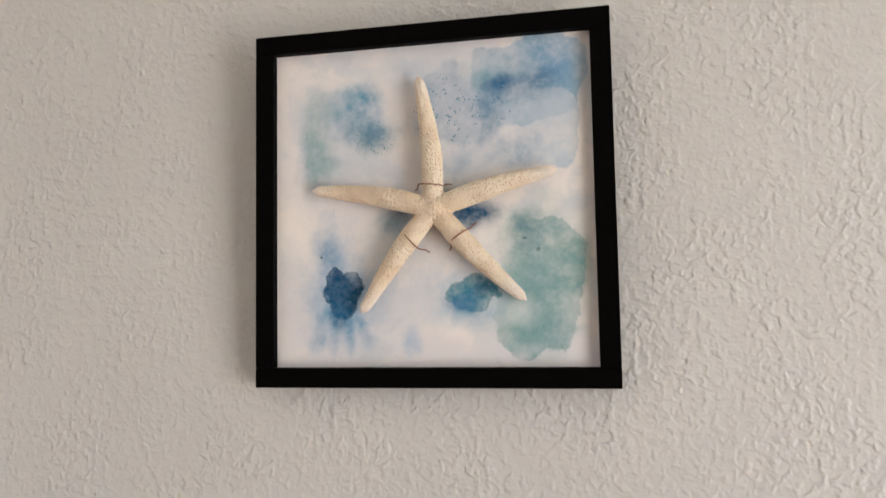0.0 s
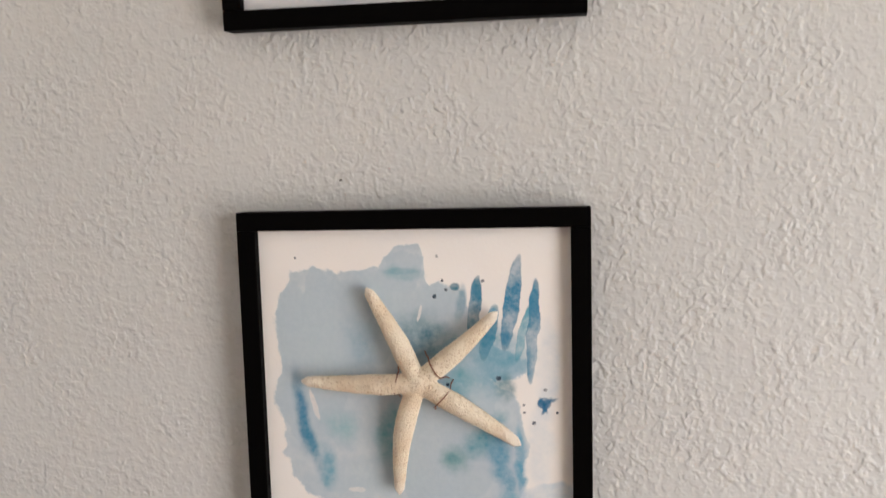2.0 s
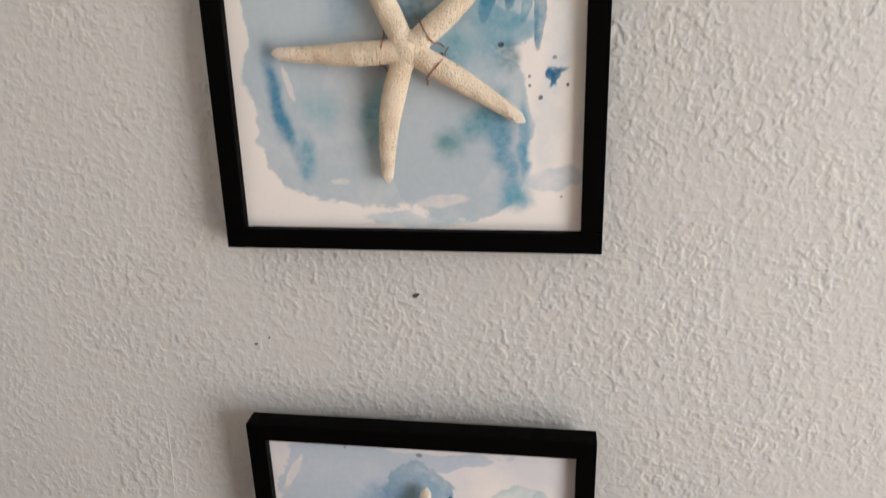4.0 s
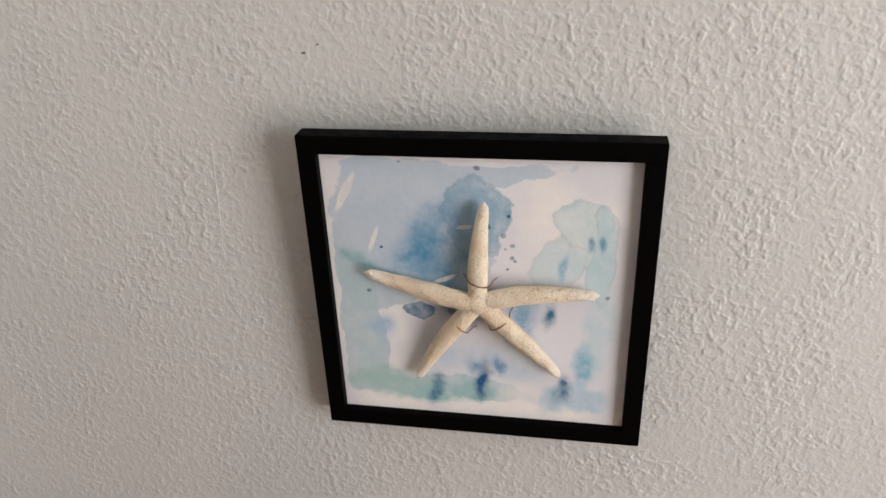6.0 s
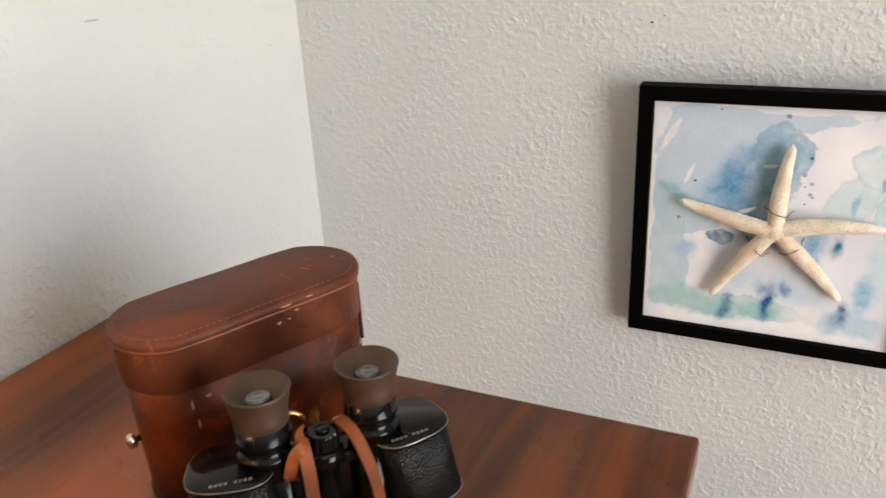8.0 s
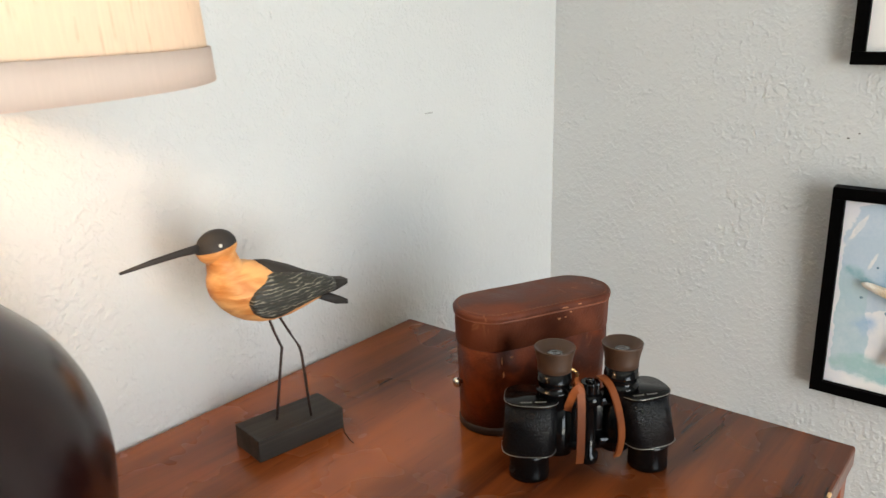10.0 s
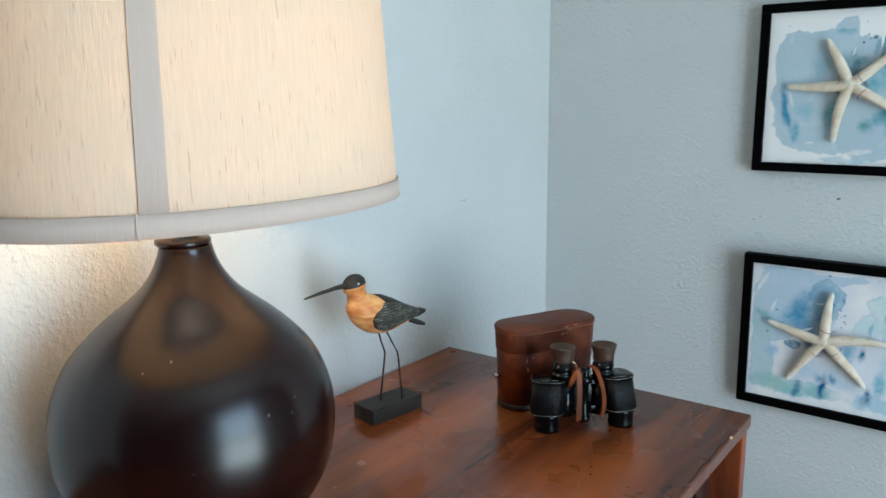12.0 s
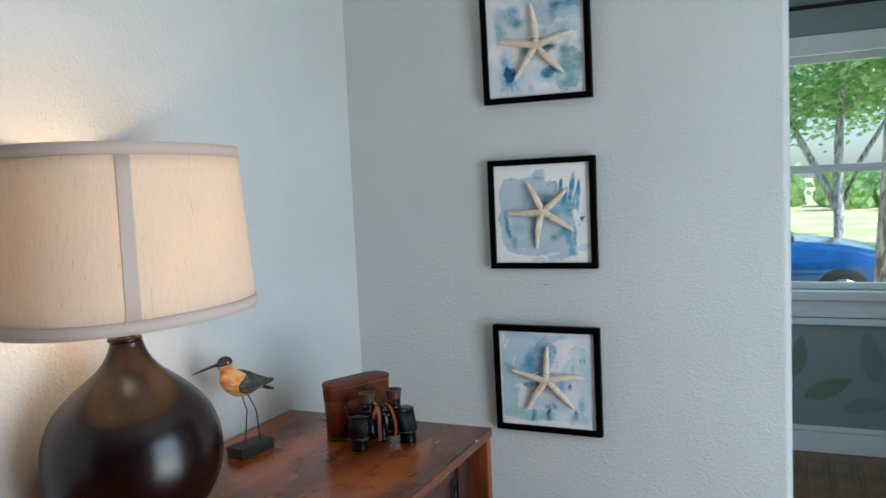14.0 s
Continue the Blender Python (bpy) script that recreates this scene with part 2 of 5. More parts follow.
def structure(name, bm, material, label="", category="", smooth=False):
    return tagged(new(name, mesh_of(name, bm, material, smooth)), label, category, kind="structure")


def add_box(bm, lo, hi, bevel=0.0, segments=2, slot=0):
    lo, hi = Vector(lo), Vector(hi)
    made = bmesh.ops.create_cube(bm, size=1.0, matrix=Matrix.LocRotScale((lo + hi) / 2, None, hi - lo))
    verts = made["verts"]
    faces = {f for v in verts for f in v.link_faces}
    for f in faces:
        f.material_index = slot
    if bevel:
        edges = list({e for v in verts for e in v.link_edges})
        bmesh.ops.bevel(bm, geom=edges, offset=bevel, segments=segments, affect="EDGES", profile=0.5, material=slot)
    return verts


def box(lo, hi, bevel=0.0, segments=2):
    bm = bmesh.new()
    add_box(bm, lo, hi, bevel, segments)
    return bm


def add_rings(bm, rings, cap=True, closed=True, slot=0):
    """Skins a row of rings, each a list of points of one length."""
    rows = [[bm.verts.new(p) for p in ring] for ring in rings]
    n = len(rows[0])
    for a, b in zip(rows, rows[1:]):
        for i in range(n if closed else n - 1):
            f = bm.faces.new((a[i], a[(i + 1) % n], b[(i + 1) % n], b[i]))
            f.material_index = slot
    if cap:
        for row in (rows[0][::-1], rows[-1]):
            f = bm.faces.new(row)
            f.material_index = slot
    return rows


def circle(r, z, n=40, cx=0.0, cy=0.0, ry=None):
    return [Vector((cx + r * math.cos(2 * math.pi * i / n), cy + (ry or r) * math.sin(2 * math.pi * i / n), z)) for i in range(n)]


def lathe(profile, n=48, cx=0.0, cy=0.0, cap=True):
    bm = bmesh.new()
    add_rings(bm, [circle(r, z, n, cx, cy) for r, z in profile], cap)
    return bm


def add_tube(bm, points, radius, n=8, slot=0, taper=None):
    pts = [Vector(p) for p in points]
    rings = []
    for i, p in enumerate(pts):
        d = (pts[min(i + 1, len(pts) - 1)] - pts[max(i - 1, 0)]).normalized()
        side = d.cross(Vector((0.31, 0.2, 0.93)) if abs(d.z) < 0.9 else Vector((1, 0.1, 0))).normalized()
        up = side.cross(d)
        r = radius if taper is None else radius * taper[i]
        rings.append([p + r * (math.cos(2 * math.pi * k / n) * side + math.sin(2 * math.pi * k / n) * up) for k in range(n)])
    add_rings(bm, rings, slot=slot)


def tube(points, radius, n=8, taper=None):
    bm = bmesh.new()
    add_tube(bm, points, radius, n, taper=taper)
    return bm


def smooth_path(points, steps=6):
    """A Catmull-Rom line through the points."""
    p = [Vector(q) for q in points]
    p = [p[0] * 2 - p[1], *p, p[-1] * 2 - p[-2]]
    out = []
    for i in range(1, len(p) - 2):
        for k in range(steps):
            t = k / steps
            a, b, c, d = p[i - 1], p[i], p[i + 1], p[i + 2]
            out.append(0.5 * ((2 * b) + (c - a) * t + (2 * a - 5 * b + 4 * c - d) * t * t + (3 * b - a - 3 * c + d) * t ** 3))
    return out + [p[-2]]


# ---- the room ----
LEFT_X, EDGE_X, TOP_Z = 0.016, 1.25, 0.847
T = 0.12
FAR_Y = 2.2


def wall_with_edge():
    """The picture wall, with a rounded corner at the opening."""
    bm = bmesh.new()
    r = 0.018
    outline = [(-0.12, 0.0)]
    outline += [(EDGE_X - r + r * math.sin(a), r - r * math.cos(a)) for a in [i * math.pi / 16 for i in range(9)]]
    outline += [(EDGE_X - r + r * math.cos(a), T - r + r * math.sin(a)) for a in [i * math.pi / 16 for i in range(9)]]
    outline += [(-0.12, T)]
    add_rings(bm, [[Vector((x, y, z)) for x, y in outline] for z in (0.0, CEIL)])
    return bm


structure("wall_north", wall_with_edge(), WALL, "pale grey textured plaster wall with a rounded corner", "wall")
structure("wall_north_header", box((EDGE_X, 0, 2.15), (2.35, T, CEIL)), WALL, "plaster header over the wide opening", "wall")
structure("wall_north_end", box((2.35, 0, 0), (RIGHT_X + T, T, CEIL)), WALL, "plain plaster wall beside the opening", "wall")
structure("wall_west", box((LEFT_X - T, BACK_Y - T, 0), (LEFT_X, 0.0, CEIL)), WALL, "pale grey textured plaster wall behind the dresser", "wall")


def holed(axis, at, thick, a0, a1, z0, z1, h0, h1, hz0, hz1):
    """A wall across one axis, with one hole through it."""
    bm = bmesh.new()
    spans = [(a0, h0, z0, z1), (h1, a1, z0, z1), (h0, h1, z0, hz0), (h0, h1, hz1, z1)]
    for b0, b1, c0, c1 in spans:
        if b1 - b0 > 1e-4 and c1 - c0 > 1e-4:
            add_box(bm, (b0, at, c0) if axis == "x" else (at, b0, c0), (b1, at + thick, c1) if axis == "x" else (at + thick, b1, c1))
    return bm


# East and south walls are out of view; their grey-green only lowers bounce light.
structure("wall_east", holed("y", RIGHT_X, T, BACK_Y, 0.0, 0, CEIL, DOOR_Y0, DOOR_Y1, 0.04, DOOR_TOP), FAR_WALL, "unseen wall, darkened to cut fill light, with an assumed door opening", "wall")
structure("wall_south", box((LEFT_X, BACK_Y - T, 0), (RIGHT_X + T, BACK_Y, CEIL)), FAR_WALL, "unseen back wall, darkened to cut fill light", "wall")
structure("ceiling", box((-0.2, BACK_Y - T, CEIL), (RIGHT_X + T, FAR_Y + T, CEIL + 0.1)), CEILING, "flat white painted ceiling", "ceiling")
floor = structure("floor", box((-0.2, BACK_Y - T, -0.1), (RIGHT_X + T, FAR_Y + T, -0.004)), FLOOR_WOOD, "brown oak plank floor", "floor")

# the room beyond the opening
WX0, WX1, WZ0, WZ1 = 0.95, 1.95, 0.83, 2.0
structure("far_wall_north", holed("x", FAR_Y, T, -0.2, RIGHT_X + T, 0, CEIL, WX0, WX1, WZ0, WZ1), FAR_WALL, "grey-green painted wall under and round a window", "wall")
# Out of view; the hole is invented to seat the trim's fill lamp.
structure("far_wall_west", holed("y", -0.3, 0.1, T, FAR_Y + T, 0, CEIL, 0.75, 1.55, 0.92, 1.92), FAR_WALL, "unseen grey-green wall with an opening added for a fill lamp", "wall")
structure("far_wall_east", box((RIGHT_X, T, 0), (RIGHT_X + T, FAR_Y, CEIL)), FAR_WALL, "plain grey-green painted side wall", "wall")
bm = bmesh.new()
add_box(bm, (-0.2, FAR_Y - 0.016, 0.0), (RIGHT_X, FAR_Y - 0.001, 0.105), 0.003)
add_box(bm, (-0.2, FAR_Y - 0.012, 0.107), (RIGHT_X, FAR_Y - 0.001, 0.135), 0.004)
structure("baseboard", bm, TRIM, "white stepped wooden baseboard", "baseboard")
structure("chair_rail", box((-0.2, FAR_Y - 0.022, 0.655), (RIGHT_X, FAR_Y - 0.001, 0.690), 0.006), TRIM, "narrow moulded rail under the window", "trim")
bm = box((LEFT_X, -0.014, 0.0), (EDGE_X - 0.02, -0.001, 0.10), 0.003)
structure("baseboard_1", bm, TRIM, "white painted wooden baseboard", "baseboard")

window = tagged(new("window_1"), "white double-hung window with a clear glass pane in each sash", "window", kind="structure")
part("window_sill", box((WX0 - 0.06, FAR_Y - 0.045, WZ0 - 0.05), (WX1 + 0.06, FAR_Y + 0.05, WZ0), 0.008), TRIM, window)
part("apron", box((WX0 - 0.04, FAR_Y - 0.018, WZ0 - 0.135), (WX1 + 0.04, FAR_Y - 0.001, WZ0 - 0.052), 0.004), TRIM, window)
part("head_casing", box((WX0 - 0.08, FAR_Y - 0.022, WZ1 - 0.01), (WX1 + 0.08, FAR_Y - 0.001, WZ1 + 0.085), 0.005), TRIM, window)
for x0, x1 in ((WX0 - 0.08, WX0 + 0.01), (WX1 - 0.01, WX1 + 0.08)):
    part("side_casing", box((x0, FAR_Y - 0.02, WZ0), (x1, FAR_Y - 0.001, WZ1 - 0.012), 0.005), TRIM, window)
MEET = 1.435
for z0, z1, y in ((WZ0, MEET + 0.02, FAR_Y + 0.03), (MEET - 0.02, WZ1, FAR_Y + 0.065)):
    sash = bmesh.new()
    for lo, hi in (((WX0, y, z0), (WX0 + 0.04, y + 0.03, z1)), ((WX1 - 0.04, y, z0), (WX1, y + 0.03, z1)),
                   ((WX0 + 0.04, y, z0), (WX1 - 0.04, y + 0.03, z0 + 0.035)), ((WX0 + 0.04, y, z1 - 0.04), (WX1 - 0.04, y + 0.03, z1))):
        add_box(sash, lo, hi, 0.003)
    frame_ob = part("sash", sash, TRIM, window)
    pane = part("pane", box((WX0 + 0.04, y + 0.013, z0 + 0.035), (WX1 - 0.04, y + 0.017, z1 - 0.04)), GLASS, frame_ob)
    pane.visible_shadow = False

rod = thing("curtain_rod", (WX0 - 0.2, FAR_Y - 0.06, 2.215), "thin black metal curtain rod above the window", "curtain rod")
part("bar", tube([(0, 0, 0), (0.7, 0, 0), (1.4, 0, 0)], 0.011, 12), IRON, rod, smooth=True)
for x in (0.0, 1.4):
    bm = bmesh.new()
    bmesh.ops.create_uvsphere(bm, u_segments=16, v_segments=10, radius=0.022, matrix=Matrix.Translation((x, 0, 0)))
    part("finial", bm, IRON, rod, smooth=True)
for x in (0.1, 1.3):
    part("bracket", box((x - 0.008, 0.0, -0.012), (x + 0.008, 0.0595, 0.012), 0.002), IRON, rod)

LEAF_GREEN = painted("leaf_print_green", srgb(113, 127, 110), 0.6, 30)
LEAF_GREY = painted("leaf_print_grey", srgb(122, 137, 137), 0.6, 30)


def leaf_print(x, z, size, turn, lobes, material, label):
    """A flat leaf motif on the panel below the window."""
    bm = bmesh.new()
    pts = []
    for i in range(160):
        q = i / 80 if i < 80 else 2 - i / 80
        wide = 0.27 * math.sin(math.pi * min(1, q * 0.97 + 0.015)) ** 0.75 * (1 - 0.35 * q) * (1 - 0.30 * ((q * lobes) % 1.0))
        p = Matrix.Rotation(radians(turn), 2) @ Vector((q - 0.5, wide if i < 80 else -wide))
        pts.append(Vector((x + size * p.x, 0, z + size * p.y)))
    rows = [[p + Vector((0, FAR_Y - y, 0)) for p in pts] for y in (0.001, 0.004)]
    add_rings(bm, rows)
    ob = new("leaf_motif", mesh_of("leaf_motif", bm, material))
    return tagged(ob, label, "wall decoration", "leaf motifs below the window")


leaf_print(1.29, 0.49, 0.22, 78, 11, LEAF_GREEN, "faded green fern leaf motif on the wall panel")
leaf_print(1.43, 0.33, 0.24, 25, 9, LEAF_GREEN, "broad olive leaf motif on the wall panel")
leaf_print(1.62, 0.50, 0.26, 100, 13, LEAF_GREY, "grey-blue palm leaf motif on the wall panel")
leaf_print(1.60, 0.25, 0.22, 10, 9, LEAF_GREY, "grey-blue broad leaf motif on the wall panel")


# ---- framed starfish pictures ----
S, FACE, FRONT, PAPER_Y = 0.305, 0.0165, 0.022, 0.0135


class Painting(Mat):
    """Watercolour on cold-pressed paper. u runs right, v down, over the paper."""

    def start(self, seed):
        base = self.node("TexCoord").outputs["Object"]
        half = S / 2 - FACE
        mp = self.node("Mapping", {"Vector": base, "Location": (0.5, seed, 0.5), "Scale": (0.5 / half, 1.0, -0.5 / half)}).outputs[0]
        self.uv0 = mp
        self.uv = self.warped(self.warped(mp, 4.5, 2.0, 0.13), 30.0, 3.0, 0.022)
        self.near = self.warped(mp, 16.0, 3.0, 0.026)
        self.grain = self.noise(7.0, 5, vec=mp, rough=0.65)
        self.rag = self.noise(8.0, 6, vec=mp, rough=0.6)
        self.speck = self.noise(60.0, 3, vec=mp)
        self.fleck = self.noise(24.0, 5, vec=mp, rough=0.65)
        self.c = self.mix(self.noise(3, 2, vec=mp), srgb(236, 231, 228), srgb(243, 239, 237))
        return self

    def warped(self, vec, scale, detail, amount):
        wob = self.node("TexNoise", {"Vector": vec, "Scale": scale, "Detail": detail})
        off = self.node("VectorMath", {0: wob.outputs["Color"], 1: (0.5, 0.5, 0.5)}, operation="SUBTRACT").outputs[0]
        off = self.node("VectorMath", {0: off, "Scale": amount}, operation="SCALE").outputs[0]
        return self.node("VectorMath", {0: vec, 1: off}, operation="ADD").outputs[0]

    def drop(self, u, v, r, colour=(38, 58, 78)):
        return self.wash(u, v, r, r * 0.85, colour, 0.25, 0.95, 0.0, True)

    def haze(self, scale, lo, hi, colour, amount):
        self.c = self.mix(self.span(self.noise(scale, 4, vec=self.uv), lo, hi, 0.0, amount), self.c, srgb(*colour))
        return self

    def wash(self, u, v, ru, rv, colour, soft=0.5, amount=0.85, turn=0.0, straight=False, square=False, flat=False, fade=None):
        """flat: one even tone with no rim; fade: (across u, across v, where it is gone, where it is full)."""
        amount = min(1.0, amount * 1.06)
        d = self.node("VectorMath", {0: self.near if straight else self.uv, 1: (u, 0, v)}, operation="SUBTRACT").outputs[0]
        if turn:
            d = self.node("VectorRotate", {"Vector": d, "Angle": radians(turn)}, rotation_type="Y_AXIS").outputs[0]
        d = self.node("VectorMath", {0: d, 1: (1 / ru, 0, 1 / rv)}, operation="MULTIPLY").outputs[0]
        if square:
            d = self.node("VectorMath", {0: d, 1: d}, operation="MULTIPLY").outputs[0]
            d = self.node("VectorMath", {0: d}, operation="LENGTH").outputs["Value"]
            d = self.math("POWER", d, 0.5)
        else:
            d = self.node("VectorMath", {0: d}, operation="LENGTH").outputs["Value"]
        rough_edge = 0.28 if straight else (0.5 if square else 0.3 + 0.75 * min(1, 0.05 / min(ru, rv) + 0.3))
        d = self.math("ADD", d, self.math("MULTIPLY", self.math("SUBTRACT", self.rag, 0.5), rough_edge))
        m = self.span(d, 1 - soft, 1 + soft * 0.6, amount, 0.0)
        if flat:
            m = self.math("MULTIPLY", m, self.span(self.grain, 0.30, 0.66, 0.74, 1.04))
        else:
            m = self.math("MULTIPLY", m, self.span(self.grain, 0.30, 0.66, 0.45, 1.1))
            m = self.math("MULTIPLY", m, self.span(self.fleck, 0.32, 0.62, 0.72, 1.08))
        if fade:
            run = self.node("VectorMath", {0: self.uv, 1: (fade[0], 0, fade[1])}, operation="DOT_PRODUCT").outputs["Value"]
            m = self.math("MULTIPLY", m, self.span(run, fade[2], fade[3]))
        self.c = self.mix(m, self.c, tuple(a for a in srgb(*colour)))
        if soft < 0.2 and not flat and not fade:
            rim = self.math("MULTIPLY", self.span(d, 0.86, 0.97), self.span(d, 0.99, 1.04, 1.0, 0.0))
            self.c = self.mix(self.math("MULTIPLY", rim, 0.3 * amount), self.c, tuple(a * 0.7 for a in srgb(*colour)))
        return self

    def dots(self, u, v, r, colour, density=0.28, scale=26):
        near = self.node("VectorMath", {0: self.uv0, 1: (u, 0, v)}, operation="SUBTRACT").outputs[0]
        near = self.span(self.node("VectorMath", {0: near}, operation="LENGTH").outputs["Value"], r * 0.6, r, 1.0, 0.0)
        spot = self.span(self.voronoi(scale, vec=self.uv0), density * 0.7, density, 1.0, 0.0)
        pick = self.span(self.noise(scale * 0.45, 1, vec=self.uv0), 0.52, 0.56)
        self.c = self.mix(self.math("MULTIPLY", self.math("MULTIPLY", near, spot), pick), self.c, srgb(*colour))
        return self

    def done(self):
        self.set("Base Color", self.mix(self.span(self.speck, 0.3, 0.7, 0.0, 0.06), self.c, (0.9, 0.9, 0.9)))
        self.bump(self.noise(90, 3, vec=self.uv0), 0.0004, 0.35)
        return self.m


def painting_one():
    p = Painting("watercolour_blue_patches", 0.85, 0.0, 0.2).start(0.0)
    p.haze(2.6, 0.36, 0.60, (208, 209, 219), 0.55)
    p.haze(3.2, 0.48, 0.66, (192, 203, 215), 0.45)
    p.haze(7.0, 0.52, 0.68, (170, 190, 206), 0.35)
    p.wash(0.60, 0.26, 0.20, 0.22, (190, 200, 212), 0.8, 0.7)
    # the upper right cloud with its hard outer edge
    p.wash(0.81, 0.145, 0.165, 0.135, (142, 176, 200), 0.04, 0.95, square=True, fade=(1, -0.4, 0.48, 0.74))
    p.wash(0.87, 0.29, 0.095, 0.12, (182, 198, 213), 0.04, 0.9, square=True, fade=(1, 0, 0.72, 0.90))
    p.wash(0.88, 0.10, 0.10, 0.08, (108, 150, 188), 0.9, 0.8)
    p.wash(0.72, 0.10, 0.10, 0.06, (130, 166, 182), 0.9, 0.7)
    p.wash(0.79, 0.155, 0.095, 0.055, (30, 98, 142), 1.0, 0.98)
    p.wash(0.76, 0.13, 0.03, 0.03, (22, 92, 136), 0.7, 0.9)
    p.wash(0.70, 0.22, 0.045, 0.10, (84, 130, 164), 0.9, 0.85, 14)
    p.wash(0.57, 0.20, 0.085, 0.13, (164, 180, 198), 0.2, 0.75)
    p.wash(0.775, 0.36, 0.07, 0.05, (112, 150, 180), 0.9, 0.85)
    p.wash(0.60, 0.40, 0.06, 0.07, (158, 178, 198), 0.9, 0.75)
    # the pale left cloud
    p.wash(0.22, 0.25, 0.16, 0.17, (184, 198, 208), 0.7, 0.75)
    p.wash(0.27, 0.21, 0.095, 0.085, (84, 144, 178), 0.8, 0.97)
    p.wash(0.31, 0.27, 0.08, 0.05, (84, 126, 152), 0.9, 0.75)
    p.wash(0.135, 0.33, 0.055, 0.13, (146, 174, 182), 0.6, 0.9)
    p.wash(0.15, 0.20, 0.05, 0.07, (160, 182, 192), 0.7, 0.7)
    # behind the arms
    p.wash(0.63, 0.545, 0.085, 0.060, (8, 78, 116), 0.8, 0.98)
    p.wash(0.40, 0.55, 0.06, 0.035, (70, 122, 148), 0.9, 0.9)
    p.wash(0.42, 0.62, 0.09, 0.07, (176, 192, 206), 1.0, 0.7)
    p.wash(0.55, 0.70, 0.15, 0.12, (180, 194, 212), 1.0, 0.7)
    # the sea-green patch with its hard right edge
    p.wash(0.84, 0.74, 0.15, 0.23, (160, 186, 186), 0.6, 0.85)
    p.wash(0.83, 0.76, 0.135, 0.20, (126, 164, 168), 0.03, 0.95, square=True, fade=(1, 0.35, 0.86, 1.12))
    p.wash(0.93, 0.70, 0.05, 0.10, (104, 150, 152), 0.7, 0.75)
    p.wash(0.87, 0.90, 0.10, 0.05, (116, 158, 162), 0.5, 0.75)
    p.wash(0.81, 0.60, 0.05, 0.06, (92, 132, 146), 1.0, 0.75)
    p.wash(0.77, 0.83, 0.05, 0.04, (214, 222, 226), 0.9, 0.6)
    # the dark heart and the fan that bleeds from it
    p.wash(0.22, 0.77, 0.125, 0.17, (124, 166, 200), 1.0, 0.92)
    p.wash(0.17, 0.64, 0.05, 0.06, (100, 146, 184), 1.0, 0.8)
    for u, turn, long in ((0.150, 30, 0.07), (0.195, 14, 0.09), (0.235, -4, 0.09), (0.280, -26, 0.07)):
        p.wash(u, 0.865, 0.022, long, (84, 146, 186), 1.0, 0.75, turn)
    p.wash(0.192, 0.735, 0.043, 0.055, (4, 74, 114), 0.08, 0.99)
    p.wash(0.250, 0.735, 0.043, 0.052, (4, 72, 112), 0.08, 0.99)
    p.wash(0.220, 0.785, 0.068, 0.075, (8, 80, 120), 0.10, 0.98)
    p.wash(0.205, 0.845, 0.035, 0.05, (18, 92, 136), 0.9, 0.95)
    # the small teal pool
    p.wash(0.62, 0.80, 0.10, 0.07, (150, 184, 204), 0.8, 0.85)
    p.wash(0.635, 0.775, 0.078, 0.042, (40, 122, 142), 0.10, 0.97)
    p.wash(0.665, 0.765, 0.045, 0.030, (14, 86, 118), 0.6, 0.92)
    p.wash(0.60, 0.80, 0.05, 0.03, (66, 124, 166), 0.8, 0.85)
    p.wash(0.44, 0.93, 0.035, 0.04, (160, 186, 212), 0.8, 0.85)
    p.wash(0.52, 0.86, 0.05, 0.04, (184, 202, 216), 0.9, 0.7)
    p.dots(0.57, 0.22, 0.14, (122, 152, 178), 0.42, 95)
    p.dots(0.70, 0.20, 0.09, (92, 134, 166), 0.40, 110)
    p.dots(0.33, 0.28, 0.08, (96, 138, 158), 0.38, 110)
    for u, v, r in ((0.79, 0.62, 0.006), (0.83, 0.655, 0.007), (0.15, 0.66, 0.005)):
        p.drop(u, v, r, (46, 99, 108))
    return p.done()


